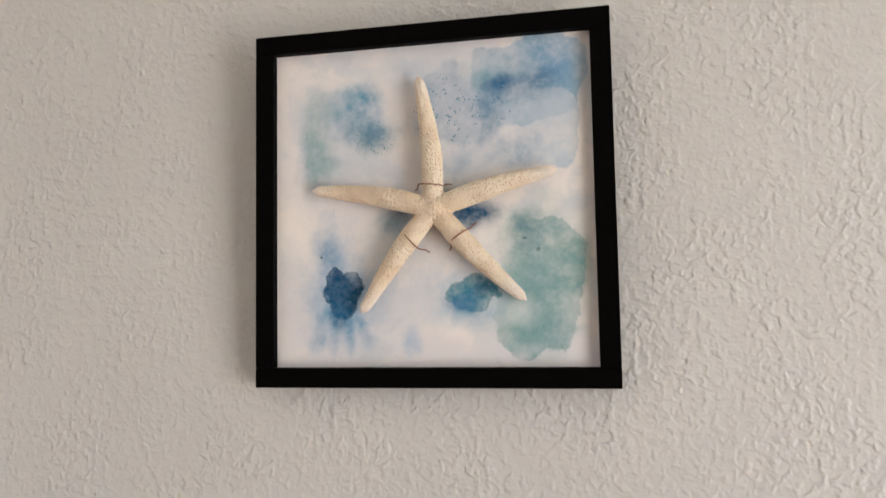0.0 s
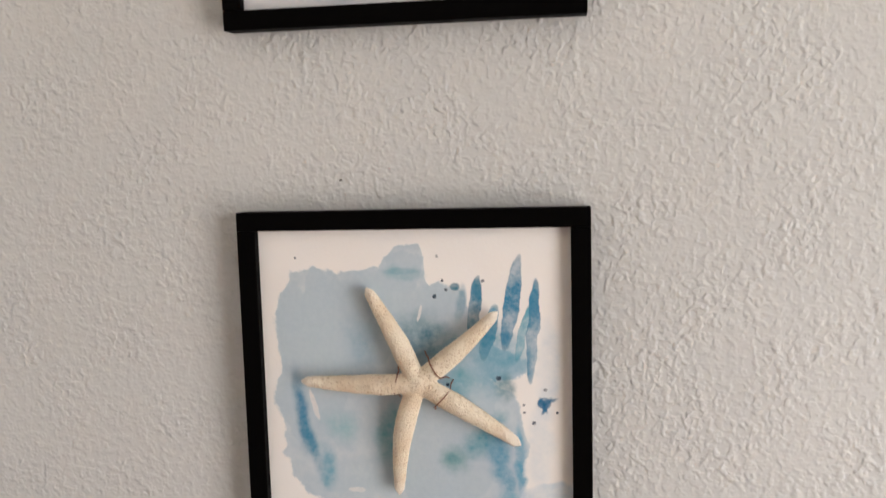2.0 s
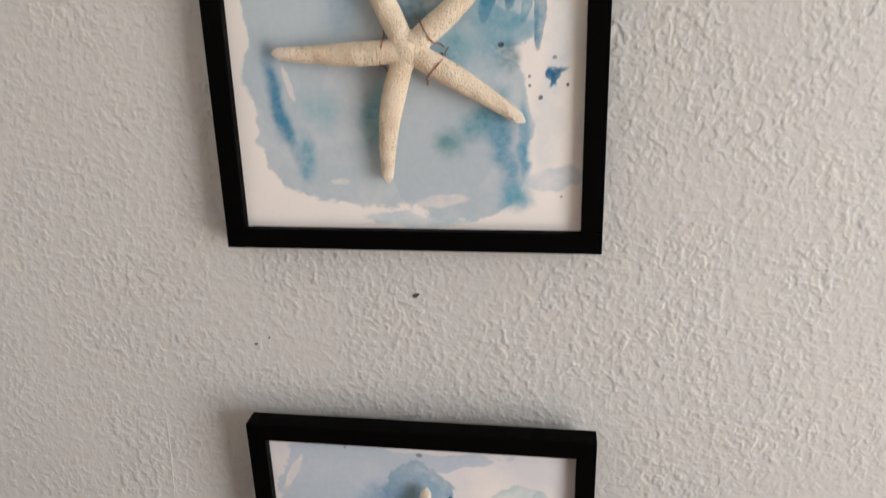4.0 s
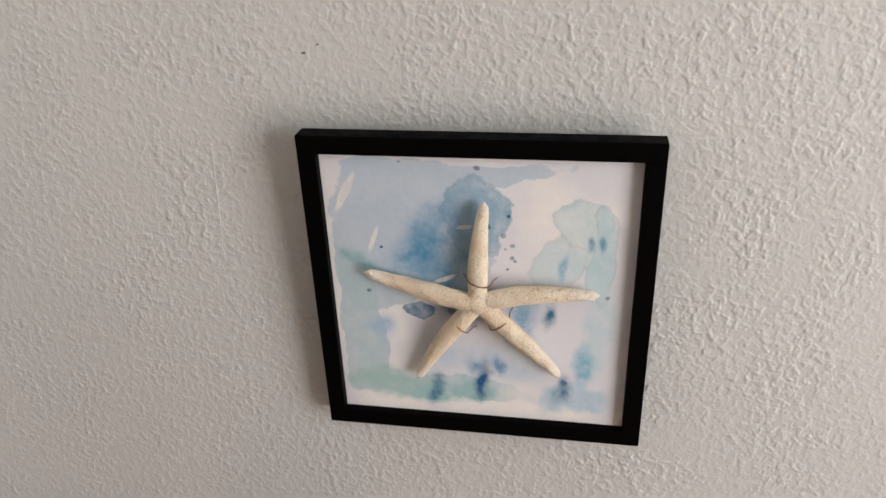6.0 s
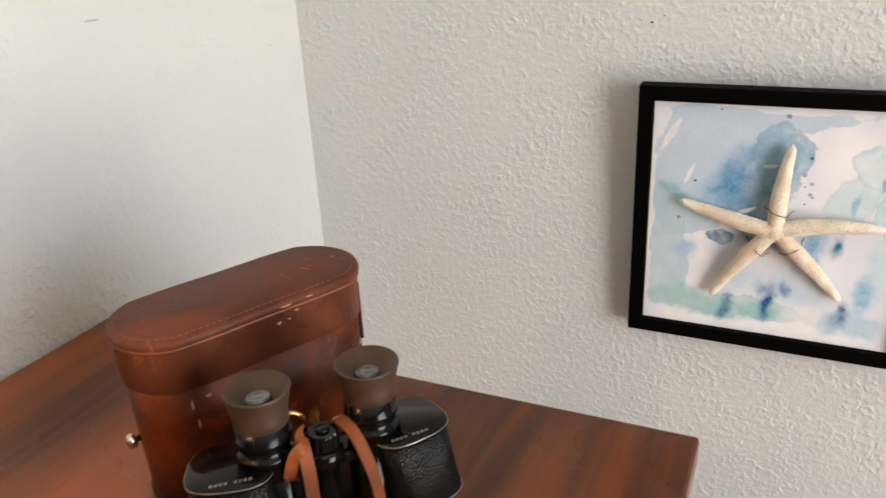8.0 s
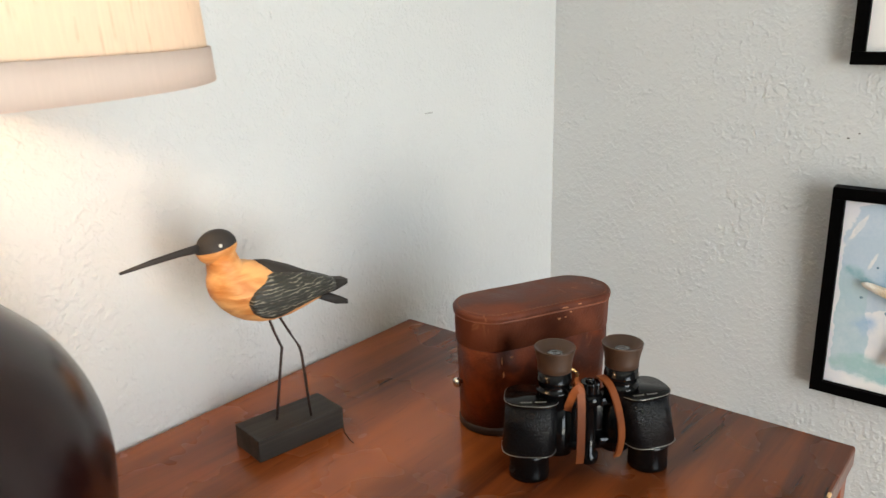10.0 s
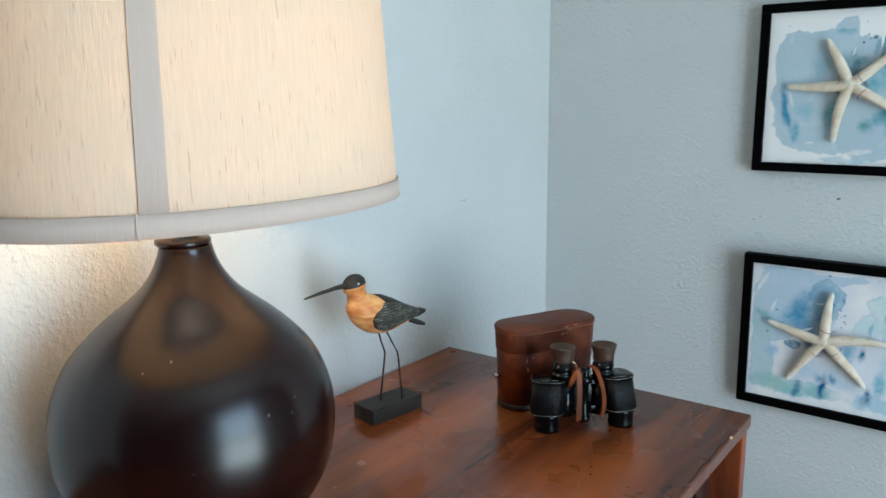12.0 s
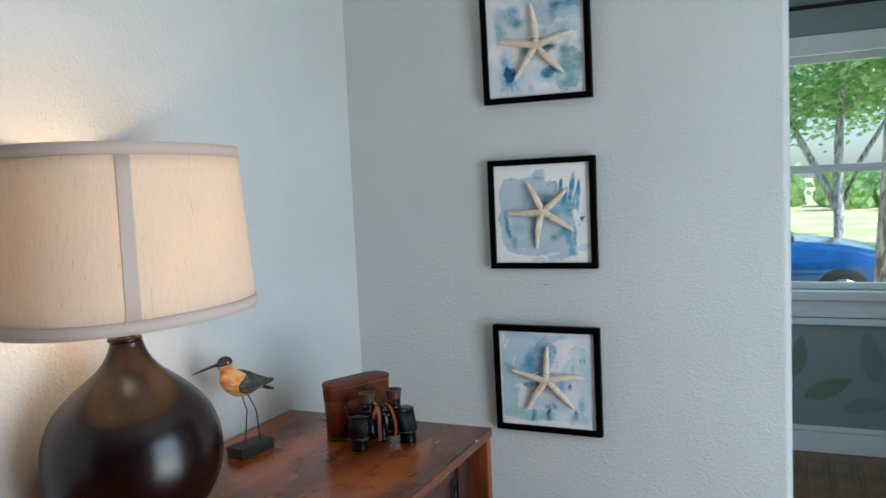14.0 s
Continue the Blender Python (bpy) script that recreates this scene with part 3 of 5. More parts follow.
def painting_two():
    p = Painting("watercolour_blue_field", 0.85, 0.0, 0.2).start(3.0)
    field = (181, 195, 206)
    p.wash(0.40, 0.54, 0.345, 0.385, field, 0.03, 0.93, square=True, flat=True)
    p.wash(0.17, 0.40, 0.115, 0.29, field, 0.03, 0.93, square=True, flat=True)
    p.wash(0.66, 0.72, 0.185, 0.235, field, 0.03, 0.93, square=True, flat=True)
    p.wash(0.33, 0.28, 0.095, 0.165, field, 0.03, 0.93, square=True, flat=True)
    p.wash(0.185, 0.26, 0.055, 0.15, field, 0.03, 0.93, flat=True)
    p.wash(0.105, 0.30, 0.045, 0.16, field, 0.03, 0.93, flat=True)
    p.wash(0.47, 0.20, 0.10, 0.13, field, 0.03, 0.93, flat=True)
    p.wash(0.475, 0.12, 0.055, 0.075, field, 0.03, 0.93, flat=True)
    p.wash(0.47, 0.135, 0.06, 0.012, (120, 160, 184), 0.5, 0.7, 0, True)
    p.wash(0.66, 0.42, 0.17, 0.08, (168, 190, 204), 0.06, 0.93, flat=True)
    p.wash(0.22, 0.45, 0.14, 0.20, (186, 200, 209), 0.9, 0.55)
    p.wash(0.40, 0.82, 0.20, 0.05, (182, 198, 208), 0.9, 0.5)
    p.wash(0.48, 0.13, 0.07, 0.02, (116, 167, 181), 0.6, 0.6)
    p.wash(0.33, 0.40, 0.05, 0.13, (143, 171, 191), 0.9, 0.8)
    p.wash(0.54, 0.35, 0.10, 0.085, (66, 118, 136), 0.9, 0.98)
    p.wash(0.49, 0.43, 0.05, 0.07, (110, 148, 168), 1.0, 0.8)
    # brushed strokes
    p.wash(0.76, 0.36, 0.105, 0.075, (104, 160, 184), 0.5, 0.8)
    p.wash(0.70, 0.25, 0.020, 0.10, (55, 124, 154), 0.1, 0.96, 8, True)
    p.wash(0.655, 0.24, 0.016, 0.06, (124, 159, 179), 0.4, 0.8, 10, True)
    p.wash(0.745, 0.33, 0.022, 0.09, (68, 138, 169), 0.15, 0.9, 14, True)
    p.wash(0.815, 0.24, 0.024, 0.15, (57, 128, 164), 0.1, 0.98, 9, True)
    p.wash(0.85, 0.33, 0.016, 0.09, (101, 163, 185), 0.12, 0.9, 14, True)
    p.wash(0.882, 0.32, 0.019, 0.165, (59, 130, 165), 0.1, 0.98, 4, True)
    p.wash(0.735, 0.47, 0.05, 0.08, (104, 158, 182), 0.9, 0.8)
    p.wash(0.78, 0.50, 0.035, 0.05, (44, 115, 134), 0.8, 0.85)
    p.wash(0.64, 0.49, 0.05, 0.05, (92, 157, 175), 0.9, 0.8)
    p.wash(0.92, 0.46, 0.045, 0.18, (206, 214, 222), 0.5, 0.75)
    p.wash(0.120, 0.60, 0.024, 0.13, (46, 122, 162), 0.8, 0.95, -6, True)
    p.wash(0.150, 0.70, 0.020, 0.11, (55, 130, 165), 0.8, 0.9, -16, True)
    p.wash(0.20, 0.78, 0.028, 0.06, (85, 154, 181), 0.9, 0.85, -20)
    p.wash(0.25, 0.64, 0.05, 0.06, (129, 179, 191), 1.0, 0.6)
    p.wash(0.42, 0.66, 0.045, 0.10, (96, 159, 173), 0.9, 0.85, 8)
    p.wash(0.63, 0.72, 0.045, 0.045, (106, 151, 160), 0.9, 0.85)
    p.wash(0.70, 0.66, 0.05, 0.05, (66, 142, 162), 0.8, 0.85)
    p.wash(0.77, 0.78, 0.035, 0.13, (66, 142, 177), 0.7, 0.92, -12)
    p.wash(0.83, 0.76, 0.020, 0.12, (81, 154, 187), 0.6, 0.85, -4)
    p.wash(0.80, 0.90, 0.05, 0.05, (92, 161, 187), 0.7, 0.8)
    p.wash(0.92, 0.86, 0.10, 0.03, (192, 206, 218), 0.2, 0.8)
    p.wash(0.90, 0.72, 0.05, 0.12, (214, 220, 226), 0.5, 0.7)
    p.wash(0.52, 0.965, 0.16, 0.018, (186, 204, 215), 0.2, 0.8)
    # paper left bare inside the field
    p.wash(0.165, 0.575, 0.010, 0.055, (232, 226, 224), 0.2, 0.9, -14, True)
    p.wash(0.525, 0.27, 0.006, 0.030, (230, 226, 224), 0.2, 0.85, 10, True)
    p.wash(0.60, 0.915, 0.08, 0.018, (232, 226, 224), 0.2, 0.85, -8, True)
    p.wash(0.30, 0.86, 0.03, 0.008, (230, 226, 224), 0.2, 0.8, 0, True)
    for u, v, long, turn in ((0.925, 0.550, 0.034, -20), (0.912, 0.560, 0.026, 62), (0.922, 0.562, 0.030, 118)):
        p.wash(u, v, long, 0.008, (26, 103, 144), 0.4, 0.95, turn, True)
    p.wash(0.915, 0.555, 0.023, 0.017, (20, 98, 140), 0.15, 0.97, 0, True)
    p.wash(0.75, 0.60, 0.03, 0.03, (96, 150, 172), 0.8, 0.8)
    for u, v, r in ((0.583, 0.085, 0.005), (0.60, 0.165, 0.005), (0.572, 0.215, 0.008), (0.612, 0.195, 0.006), (0.73, 0.165, 0.006), (0.775, 0.475, 0.010), (0.12, 0.085, 0.004), (0.88, 0.62, 0.008), (0.955, 0.585, 0.005), (0.915, 0.515, 0.007), (0.85, 0.585, 0.005), (0.85, 0.56, 0.004), (0.61, 0.50, 0.006), (0.94, 0.90, 0.004)):
        p.drop(u, v, r)
    p.drop(0.64, 0.182, 0.015, (55, 115, 138))
    return p.done()


def painting_three():
    p = Painting("watercolour_pale_strokes", 0.85, 0.0, 0.2).start(7.0)
    p.haze(2.6, 0.32, 0.56, (206, 208, 222), 0.65)
    p.wash(0.30, 0.25, 0.26, 0.22, (184, 198, 213), 0.03, 0.93, square=True, flat=True)
    p.wash(0.17, 0.36, 0.13, 0.20, (184, 198, 212), 0.04, 0.92, square=True, flat=True)
    p.wash(0.42, 0.055, 0.34, 0.035, (184, 198, 212), 0.05, 0.9, 1, flat=True)
    p.wash(0.10, 0.66, 0.075, 0.30, (178, 198, 206), 0.05, 0.9, square=True, flat=True)
    p.wash(0.38, 0.90, 0.32, 0.055, (166, 192, 198), 0.06, 0.85, 2, fade=(-1, 0, -0.80, -0.45))
    p.wash(0.50, 0.21, 0.11, 0.15, (136, 168, 192), 0.08, 0.9)
    p.wash(0.33, 0.33, 0.17, 0.10, (120, 156, 188), 0.6, 0.92, -60)
    p.wash(0.31, 0.33, 0.07, 0.07, (72, 136, 173), 0.9, 0.8)
    p.wash(0.43, 0.40, 0.08, 0.10, (104, 144, 174), 0.8, 0.92)
    p.wash(0.15, 0.40, 0.10, 0.025, (65, 143, 155), 0.9, 0.75, 24)
    p.wash(0.47, 0.54, 0.09, 0.06, (35, 107, 135), 0.9, 0.92)
    p.wash(0.31, 0.565, 0.058, 0.034, (60, 112, 146), 0.08, 0.97)
    p.wash(0.64, 0.60, 0.05, 0.10, (74, 138, 177), 1.0, 0.85, 20)
    p.wash(0.73, 0.56, 0.020, 0.05, (37, 107, 139), 0.8, 0.9)
    # the pale arch beside the bare paper
    p.wash(0.83, 0.25, 0.085, 0.12, (190, 210, 214), 0.08, 0.85)
    p.wash(0.75, 0.38, 0.085, 0.12, (196, 212, 218), 0.10, 0.75, 30)
    p.wash(0.90, 0.33, 0.045, 0.17, (180, 206, 212), 0.10, 0.85, -4)
    p.wash(0.90, 0.62, 0.055, 0.22, (190, 210, 218), 0.5, 0.85, 8)
    p.wash(0.86, 0.29, 0.012, 0.030, (74, 140, 173), 0.7, 0.9, 0, True)
    p.wash(0.895, 0.285, 0.012, 0.028, (74, 140, 173), 0.7, 0.9, 0, True)
    p.wash(0.76, 0.38, 0.016, 0.06, (110, 169, 195), 0.8, 0.8, 6)
    p.wash(0.20, 0.89, 0.16, 0.08, (164, 194, 192), 0.3, 0.85)
    p.wash(0.40, 0.92, 0.17, 0.05, (150, 190, 192), 0.4, 0.8)
    p.wash(0.17, 0.64, 0.06, 0.05, (150, 180, 212), 0.9, 0.85, -40)
    p.wash(0.42, 0.74, 0.12, 0.12, (176, 198, 218), 1.0, 0.7)
    p.wash(0.62, 0.76, 0.10, 0.10, (176, 200, 220), 0.9, 0.7)
    p.wash(0.335, 0.90, 0.026, 0.07, (26, 100, 137), 0.8, 0.95, 0)
    p.wash(0.505, 0.85, 0.030, 0.10, (20, 85, 137), 0.8, 0.97, 6)
    p.wash(0.47, 0.80, 0.03, 0.05, (74, 134, 177), 0.9, 0.8)
    p.wash(0.56, 0.78, 0.02, 0.04, (64, 126, 173), 0.9, 0.8)
    p.wash(0.82, 0.89, 0.10, 0.06, (160, 194, 212), 0.3, 0.75)
    p.wash(0.79, 0.86, 0.030, 0.06, (20, 90, 135), 0.8, 0.92)
    p.wash(0.86, 0.75, 0.035, 0.10, (110, 173, 201), 0.8, 0.85)
    # paper left bare
    p.wash(0.07, 0.14, 0.014, 0.08, (234, 228, 226), 0.2, 0.9, 28, True)
    p.wash(0.155, 0.30, 0.008, 0.05, (232, 228, 226), 0.25, 0.85, 22, True)
    p.wash(0.385, 0.44, 0.008, 0.04, (232, 228, 226), 0.25, 0.85, 62, True)
    p.wash(0.46, 0.245, 0.03, 0.008, (228, 222, 220), 0.3, 0.8, -8, True)
    for u, v, r in ((0.615, 0.305, 0.010), (0.612, 0.35, 0.009), (0.622, 0.362, 0.007), (0.50, 0.045, 0.010), (0.18, 0.33, 0.007), (0.125, 0.50, 0.008), (0.80, 0.83, 0.005), (0.60, 0.20, 0.008), (0.585, 0.27, 0.010), (0.53, 0.24, 0.012), (0.26, 0.03, 0.005), (0.59, 0.32, 0.006), (0.60, 0.39, 0.005), (0.92, 0.48, 0.008)):
        p.drop(u, v, r, (37, 84, 114))
    return p.done()


def starfish_mesh(centre, tips, bends, width):
    """Five tapered, rounded arms that meet in a small domed disc; local x right, z up, y towards the wall."""
    bm = bmesh.new()
    cx, cz = centre
    mid_y = -(PAPER_Y + 0.011)
    for k, ((tx, tz), bend) in enumerate(zip(tips, bends)):
        d = Vector((tx - cx, 0, tz - cz))
        L = d.length
        d.normalize()
        side = Vector((d.z, 0, -d.x))
        rings, n = [], 14
        for i in range(19):
            s = i / 18
            wide = 0.82 + 0.30 * math.sin(min(1, s / 0.55) * math.pi * 0.62)
            wide *= 1 - 0.60 * s ** 1.7
            if s > 0.93:
                wide *= math.sqrt(max(0.02, 1 - ((s - 0.93) / 0.07) ** 2))
            r = width * wide
            p = Vector((cx, mid_y, cz)) + d * (L * s) + side * (bend * L * math.sin(math.pi * s))
            p.y += 0.003 * s + 0.001 * math.sin(6 * s + k) - 0.002 * (1 - s) ** 2
            rings.append([p + side * (r * math.cos(2 * math.pi * j / n)) + Vector((0, -1, 0)) * (r * 0.86 * math.sin(2 * math.pi * j / n) + 0.0006 * math.sin(9 * s * 3 + j)) for j in range(n)])
        add_rings(bm, rings)
    bmesh.ops.create_uvsphere(bm, u_segments=20, v_segments=12, radius=1.0, matrix=Matrix.LocRotScale((cx, mid_y - 0.0015, cz), None, (width * 1.25, width * 0.92, width * 1.25)))
    return bm


def wire_tie(centre, tip, at, width):
    """A copper wire across an arm, its ends pushed through the paper."""
    cx, cz = centre
    d = Vector((tip[0] - cx, 0, tip[1] - cz))
    p = Vector((cx, 0, cz)) + d * at
    d.normalize()
    side = Vector((d.z, 0, -d.x))
    y0 = -(PAPER_Y + 0.001)
    pts = [p - side * (width * 1.75) + Vector((0, y0 + 0.002, 0)), p - side * (width * 1.35) + Vector((0, y0 - 0.004, 0))]
    for i in range(9):
        a = math.pi * (i / 8)
        pts.append(p - side * (width * 1.10 * math.cos(a)) + Vector((0, y0 - 0.0105 - width * 0.92 * math.sin(a), 0)) + d * (0.002 * math.cos(a)))
    pts += [p + side * (width * 1.35) + Vector((0, y0 - 0.004, 0)), p + side * (width * 1.75) + Vector((0, y0 + 0.002, 0))]
    return tube(pts, 0.00055, 6)


def framed_picture(cx, cz, tilt, material, label, centre, tips, bends, ties, width=0.0093, lean=0.0):
    ob = thing("framed_picture", (cx, 0, cz), label, "picture", "framed starfish pictures")
    ob.rotation_euler = (radians(lean), radians(tilt), 0)
    ob.location.y = -S / 2 * math.sin(radians(lean))
    h, w = S / 2, FACE
    for name, lo, hi in (("frame_rail", (-h, -FRONT, h - w), (h, -0.002, h)), ("frame_rail", (-h, -FRONT, -h), (h, -0.002, -h + w)),
                         ("frame_stile", (-h, -FRONT, -h + w + 0.0002), (-h + w, -0.002, h - w - 0.0002)), ("frame_stile", (h - w, -FRONT, -h + w + 0.0002), (h, -0.002, h - w - 0.0002))):
        part(name, box(lo, hi, 0.0009, 2), FRAME_BLACK, ob)
    paper = part("painted_paper", box((-h + w * 0.9, -PAPER_Y, -h + w * 0.9), (h - w * 0.9, -PAPER_Y + 0.003, h - w * 0.9)), material, ob, "white paper with loose blue and teal watercolour")
    star = starfish_mesh(centre, tips, bends, width)
    fish = part("starfish", star, STARFISH, ob, "bleached cream finger starfish", True)
    skin = fish.modifiers.new("skin", "REMESH")
    skin.mode, skin.voxel_size, skin.use_smooth_shade = "VOXEL", 0.0011, True
    for i, at in ties:
        part("wire_tie", wire_tie(centre, tips[i], at, width), COPPER, ob, "thin copper wire", True)
    return ob


framed_picture(0.6215, 1.7975, 0.3, painting_one(), "black framed watercolour of blue patches with a wired starfish",
               (0.006, -0.006), [(-0.006, 0.107), (0.108, 0.022), (0.080, -0.083), (-0.058, -0.091), (-0.101, 0.014)],
               [0.03, -0.02, 0.02, 0.02, 0.03], [(0, 0.17), (2, 0.30), (3, 0.30)], lean=3.0)
framed_picture(0.6225, 1.3375, 0.0, painting_two(), "black framed watercolour of a pale blue field with a wired starfish",
               (0.0055, 0.0045), [(-0.038, 0.087), (0.075, 0.066), (0.093, -0.050), (-0.0145, -0.098), (-0.100, 0.0035)],
               [0.02, 0.02, -0.02, 0.05, -0.02], [(4, 0.17), (1, 0.22), (2, 0.24)])
framed_picture(0.6235, 0.8730, 0.3, painting_three(), "black framed watercolour of pale blue strokes with a wired starfish",
               (0.0005, 0.0005), [(0.0075, 0.098), (0.1075, 0.012), (0.076, -0.078), (-0.0595, -0.091), (-0.1035, 0.0245)],
               [-0.02, -0.05, -0.02, 0.03, -0.02], [(0, 0.22), (2, 0.26), (3, 0.26)], lean=2.3)

nail = thing("nail_hole", (0.623, 0, 1.138), "small dark nail hole in the plaster wall", "nail hole")
bm = bmesh.new()
add_rings(bm, [[Vector((0.0028 * math.cos(a) * (1 + 0.3 * math.sin(3 * a)), y, 0.0018 * math.sin(a) + 0.0009 * math.cos(a))) for a in [i * math.pi / 7 for i in range(14)]] for y in (-0.0016, 0.001)])
part("hole", bm, plain("nail_hole_dark", (0.05, 0.045, 0.04), 0.9), nail)

# ---- dresser ----
DX0, DX1, DY0, DY1 = LEFT_X + 0.004, 0.595, -1.80, -0.392
dresser = thing("dresser", (0.3, -1.1, 0), "reddish cherry wood dresser with dark panelled doors", "dresser")


def dresser_part(name, lo, hi, material, bevel=0.002, parent=None, label=""):
    o = Vector((0.3, -1.1, 0))
    return part(name, box(Vector(lo) - o, Vector(hi) - o, bevel), material, parent or dresser, label)


dresser_part("top", (DX0, DY0, TOP_Z - 0.022), (DX1, DY1, TOP_Z), CHERRY, 0.003, label="polished cherry top with a chipped front edge")
dresser_part("side_panel", (DX0, DY1 - 0.028, 0.0), (DX1 - 0.004, DY1 - 0.003, TOP_Z - 0.0225), CHERRY_SIDE)
dresser_part("side_panel", (DX0, DY0 + 0.003, 0.0), (DX1 - 0.004, DY0 + 0.028, TOP_Z - 0.0225), CHERRY_SIDE)
dresser_part("back_panel", (DX0, DY0 + 0.03, 0.06), (DX0 + 0.008, DY1 - 0.03, TOP_Z - 0.0225), CHERRY_SIDE)
dresser_part("plinth", (DX0 + 0.01, DY0 + 0.0285, 0.0), (DX1 - 0.05, DY1 - 0.0285, 0.07), DARK_DOOR)
dresser_part("stile", (DX1 - 0.075, DY1 - 0.062, 0.071), (DX1 - 0.048, DY1 - 0.0285, TOP_Z - 0.0225), DARK_DOOR)
doors = 4
y1 = DY1 - 0.064
step = (y1 - (DY0 + 0.03)) / doors
for i in range(doors):
    a, b = y1 - step * (i + 1) + 0.003, y1 - step * i - 0.003
    door = dresser_part("door", (DX1 - 0.072, a, 0.08), (DX1 - 0.052, b, TOP_Z - 0.028), DARK_DOOR, 0.002, label="dark brown framed door panel")
    for lo, hi in (((a, 0.08), (a + 0.045, TOP_Z - 0.028)), ((b - 0.045, 0.08), (b, TOP_Z - 0.028))):
        dresser_part("door_stile", (DX1 - 0.0518, lo[0], lo[1]), (DX1 - 0.044, hi[0], hi[1]), DARK_DOOR, 0.002, door)
    hy = b - 0.062 if i % 2 == 0 else a + 0.062
    plate = dresser_part("handle_plate", (DX1 - 0.0518, hy - 0.013, TOP_Z - 0.165), (DX1 - 0.048, hy + 0.013, TOP_Z - 0.085), IRON, 0.002, door, "black iron pull plate")
    bm = tube([Vector((DX1 - 0.05, hy + s, TOP_Z + z)) - Vector((0.3, -1.1, 0)) for s, z in ((-0.008, -0.095), (-0.010, -0.125), (-0.006, -0.148), (0.006, -0.148), (0.010, -0.125), (0.008, -0.095))], 0.003, 8)
    for v in bm.verts:
        v.co.x += 0.008
    part("pull_ring", bm, IRON, door, "black iron drop pull", True)

bm = bmesh.new()
random.seed(4)
for i in range(16):
    y = -0.66 + i * 0.011
    add_tube(bm, [Vector((0.5905 + 0.0014 * math.sin(i), y, TOP_Z)) - Vector((0.3, -1.1, 0)), Vector((0.5910 + 0.0014 * math.sin(i + 1), y + 0.0112, TOP_Z)) - Vector((0.3, -1.1, 0))], 0.0011, 5)
part("edge_crack", bm, plain("crack_dark", (0.02, 0.01, 0.006), 0.9), dresser, "dark crack along the veneer edge")
part("edge_chip", box(Vector((0.5925, -0.497, TOP_Z - 0.002)) - Vector((0.3, -1.1, 0)), Vector((0.5955, -0.490, TOP_Z + 0.0006)) - Vector((0.3, -1.1, 0)), 0.0006), plain("bare_wood", srgb(214, 178, 130), 0.7), dresser, "pale chip of bare wood")

thread = thing("loose_thread", (0.162, -0.663, TOP_Z), "thin dark thread lying on the dresser top", "thread")
part("strand", tube(smooth_path([(0, 0, 0.0006), (0.012, -0.009, 0.0008), (0.024, -0.015, 0.0006), (0.035, -0.019, 0.0006)]), 0.0005, 5), plain("dark_thread", (0.03, 0.015, 0.01), 0.8), thread)

# ---- table lamp ----
LX, LY = 0.172, -1.079
lamp = thing("table_lamp", (LX, LY, TOP_Z), "dark brown gourd lamp with a lit cream linen shade", "table lamp")
profile = [(0.080, 0.0), (0.086, 0.004), (0.098, 0.014), (0.118, 0.034), (0.135, 0.060), (0.146, 0.092), (0.1495, 0.125), (0.1475, 0.155), (0.140, 0.182),
           (0.127, 0.208), (0.108, 0.230), (0.088, 0.249), (0.068, 0.265), (0.052, 0.279), (0.041, 0.293), (0.0335, 0.307), (0.0290, 0.320), (0.0275, 0.328)]
fine = [(v.x, v.y) for v in smooth_path([(r, z, 0) for r, z in profile], 4)]
part("body", lathe([(r + 0.0028 * math.sin(math.pi * min(1.0, z / 0.328)), z) for r, z in fine], 72, 0.0022, 0.0012), GLAZE, lamp, "glossy dark brown ceramic body", True)
part("collar", lathe([(0.0275, 0.3285), (0.0292, 0.330), (0.0292, 0.334), (0.0275, 0.336), (0.018, 0.3365), (0.018, 0.346), (0.0165, 0.348)], 40), GLAZE, lamp, "turned dark wood collar", True)
part("socket", lathe([(0.012, 0.3485), (0.012, 0.385), (0.021, 0.388), (0.023, 0.464), (0.020, 0.475)], 24), BRASS, lamp, smooth=True)
bm = bmesh.new()
bmesh.ops.create_uvsphere(bm, u_segments=20, v_segments=14, radius=0.027, matrix=Matrix.LocRotScale((0, 0, 0.513), None, (1, 1, 1.25)))
bulb = part("bulb", bm, BULB_GLASS, lamp, "lit warm bulb", True)
bulb.visible_shadow = False
for sx in (-1, 1):
    part("harp", tube(smooth_path([(0, sx * 0.012, 0.35), (0, sx * 0.05, 0.40), (0, sx * 0.058, 0.52), (0, sx * 0.03, 0.60), (0, 0, 0.636)]), 0.0017, 8), BRASS, lamp, smooth=True)

SHADE_AT = (0.0236, 0.0012)
SHADE_A, SHADE_B, SHADE_P = 0.1795, 0.2358, 2.23
Z0, Z1 = 1.2235 - TOP_Z, 1.507 - TOP_Z


def shade_point(a, z, grow=0.0):
    """A point of the oval shade at the angle a, tapering upwards."""
    f = 1.0 - 0.09 * (z - Z0) / (Z1 - Z0)
    c, s = math.cos(a), math.sin(a)
    k = (abs(c / SHADE_A) ** SHADE_P + abs(s / SHADE_B) ** SHADE_P) ** (-1 / SHADE_P)
    k = k * f + grow
    return Vector((SHADE_AT[0] + k * c, SHADE_AT[1] + k * s, z))


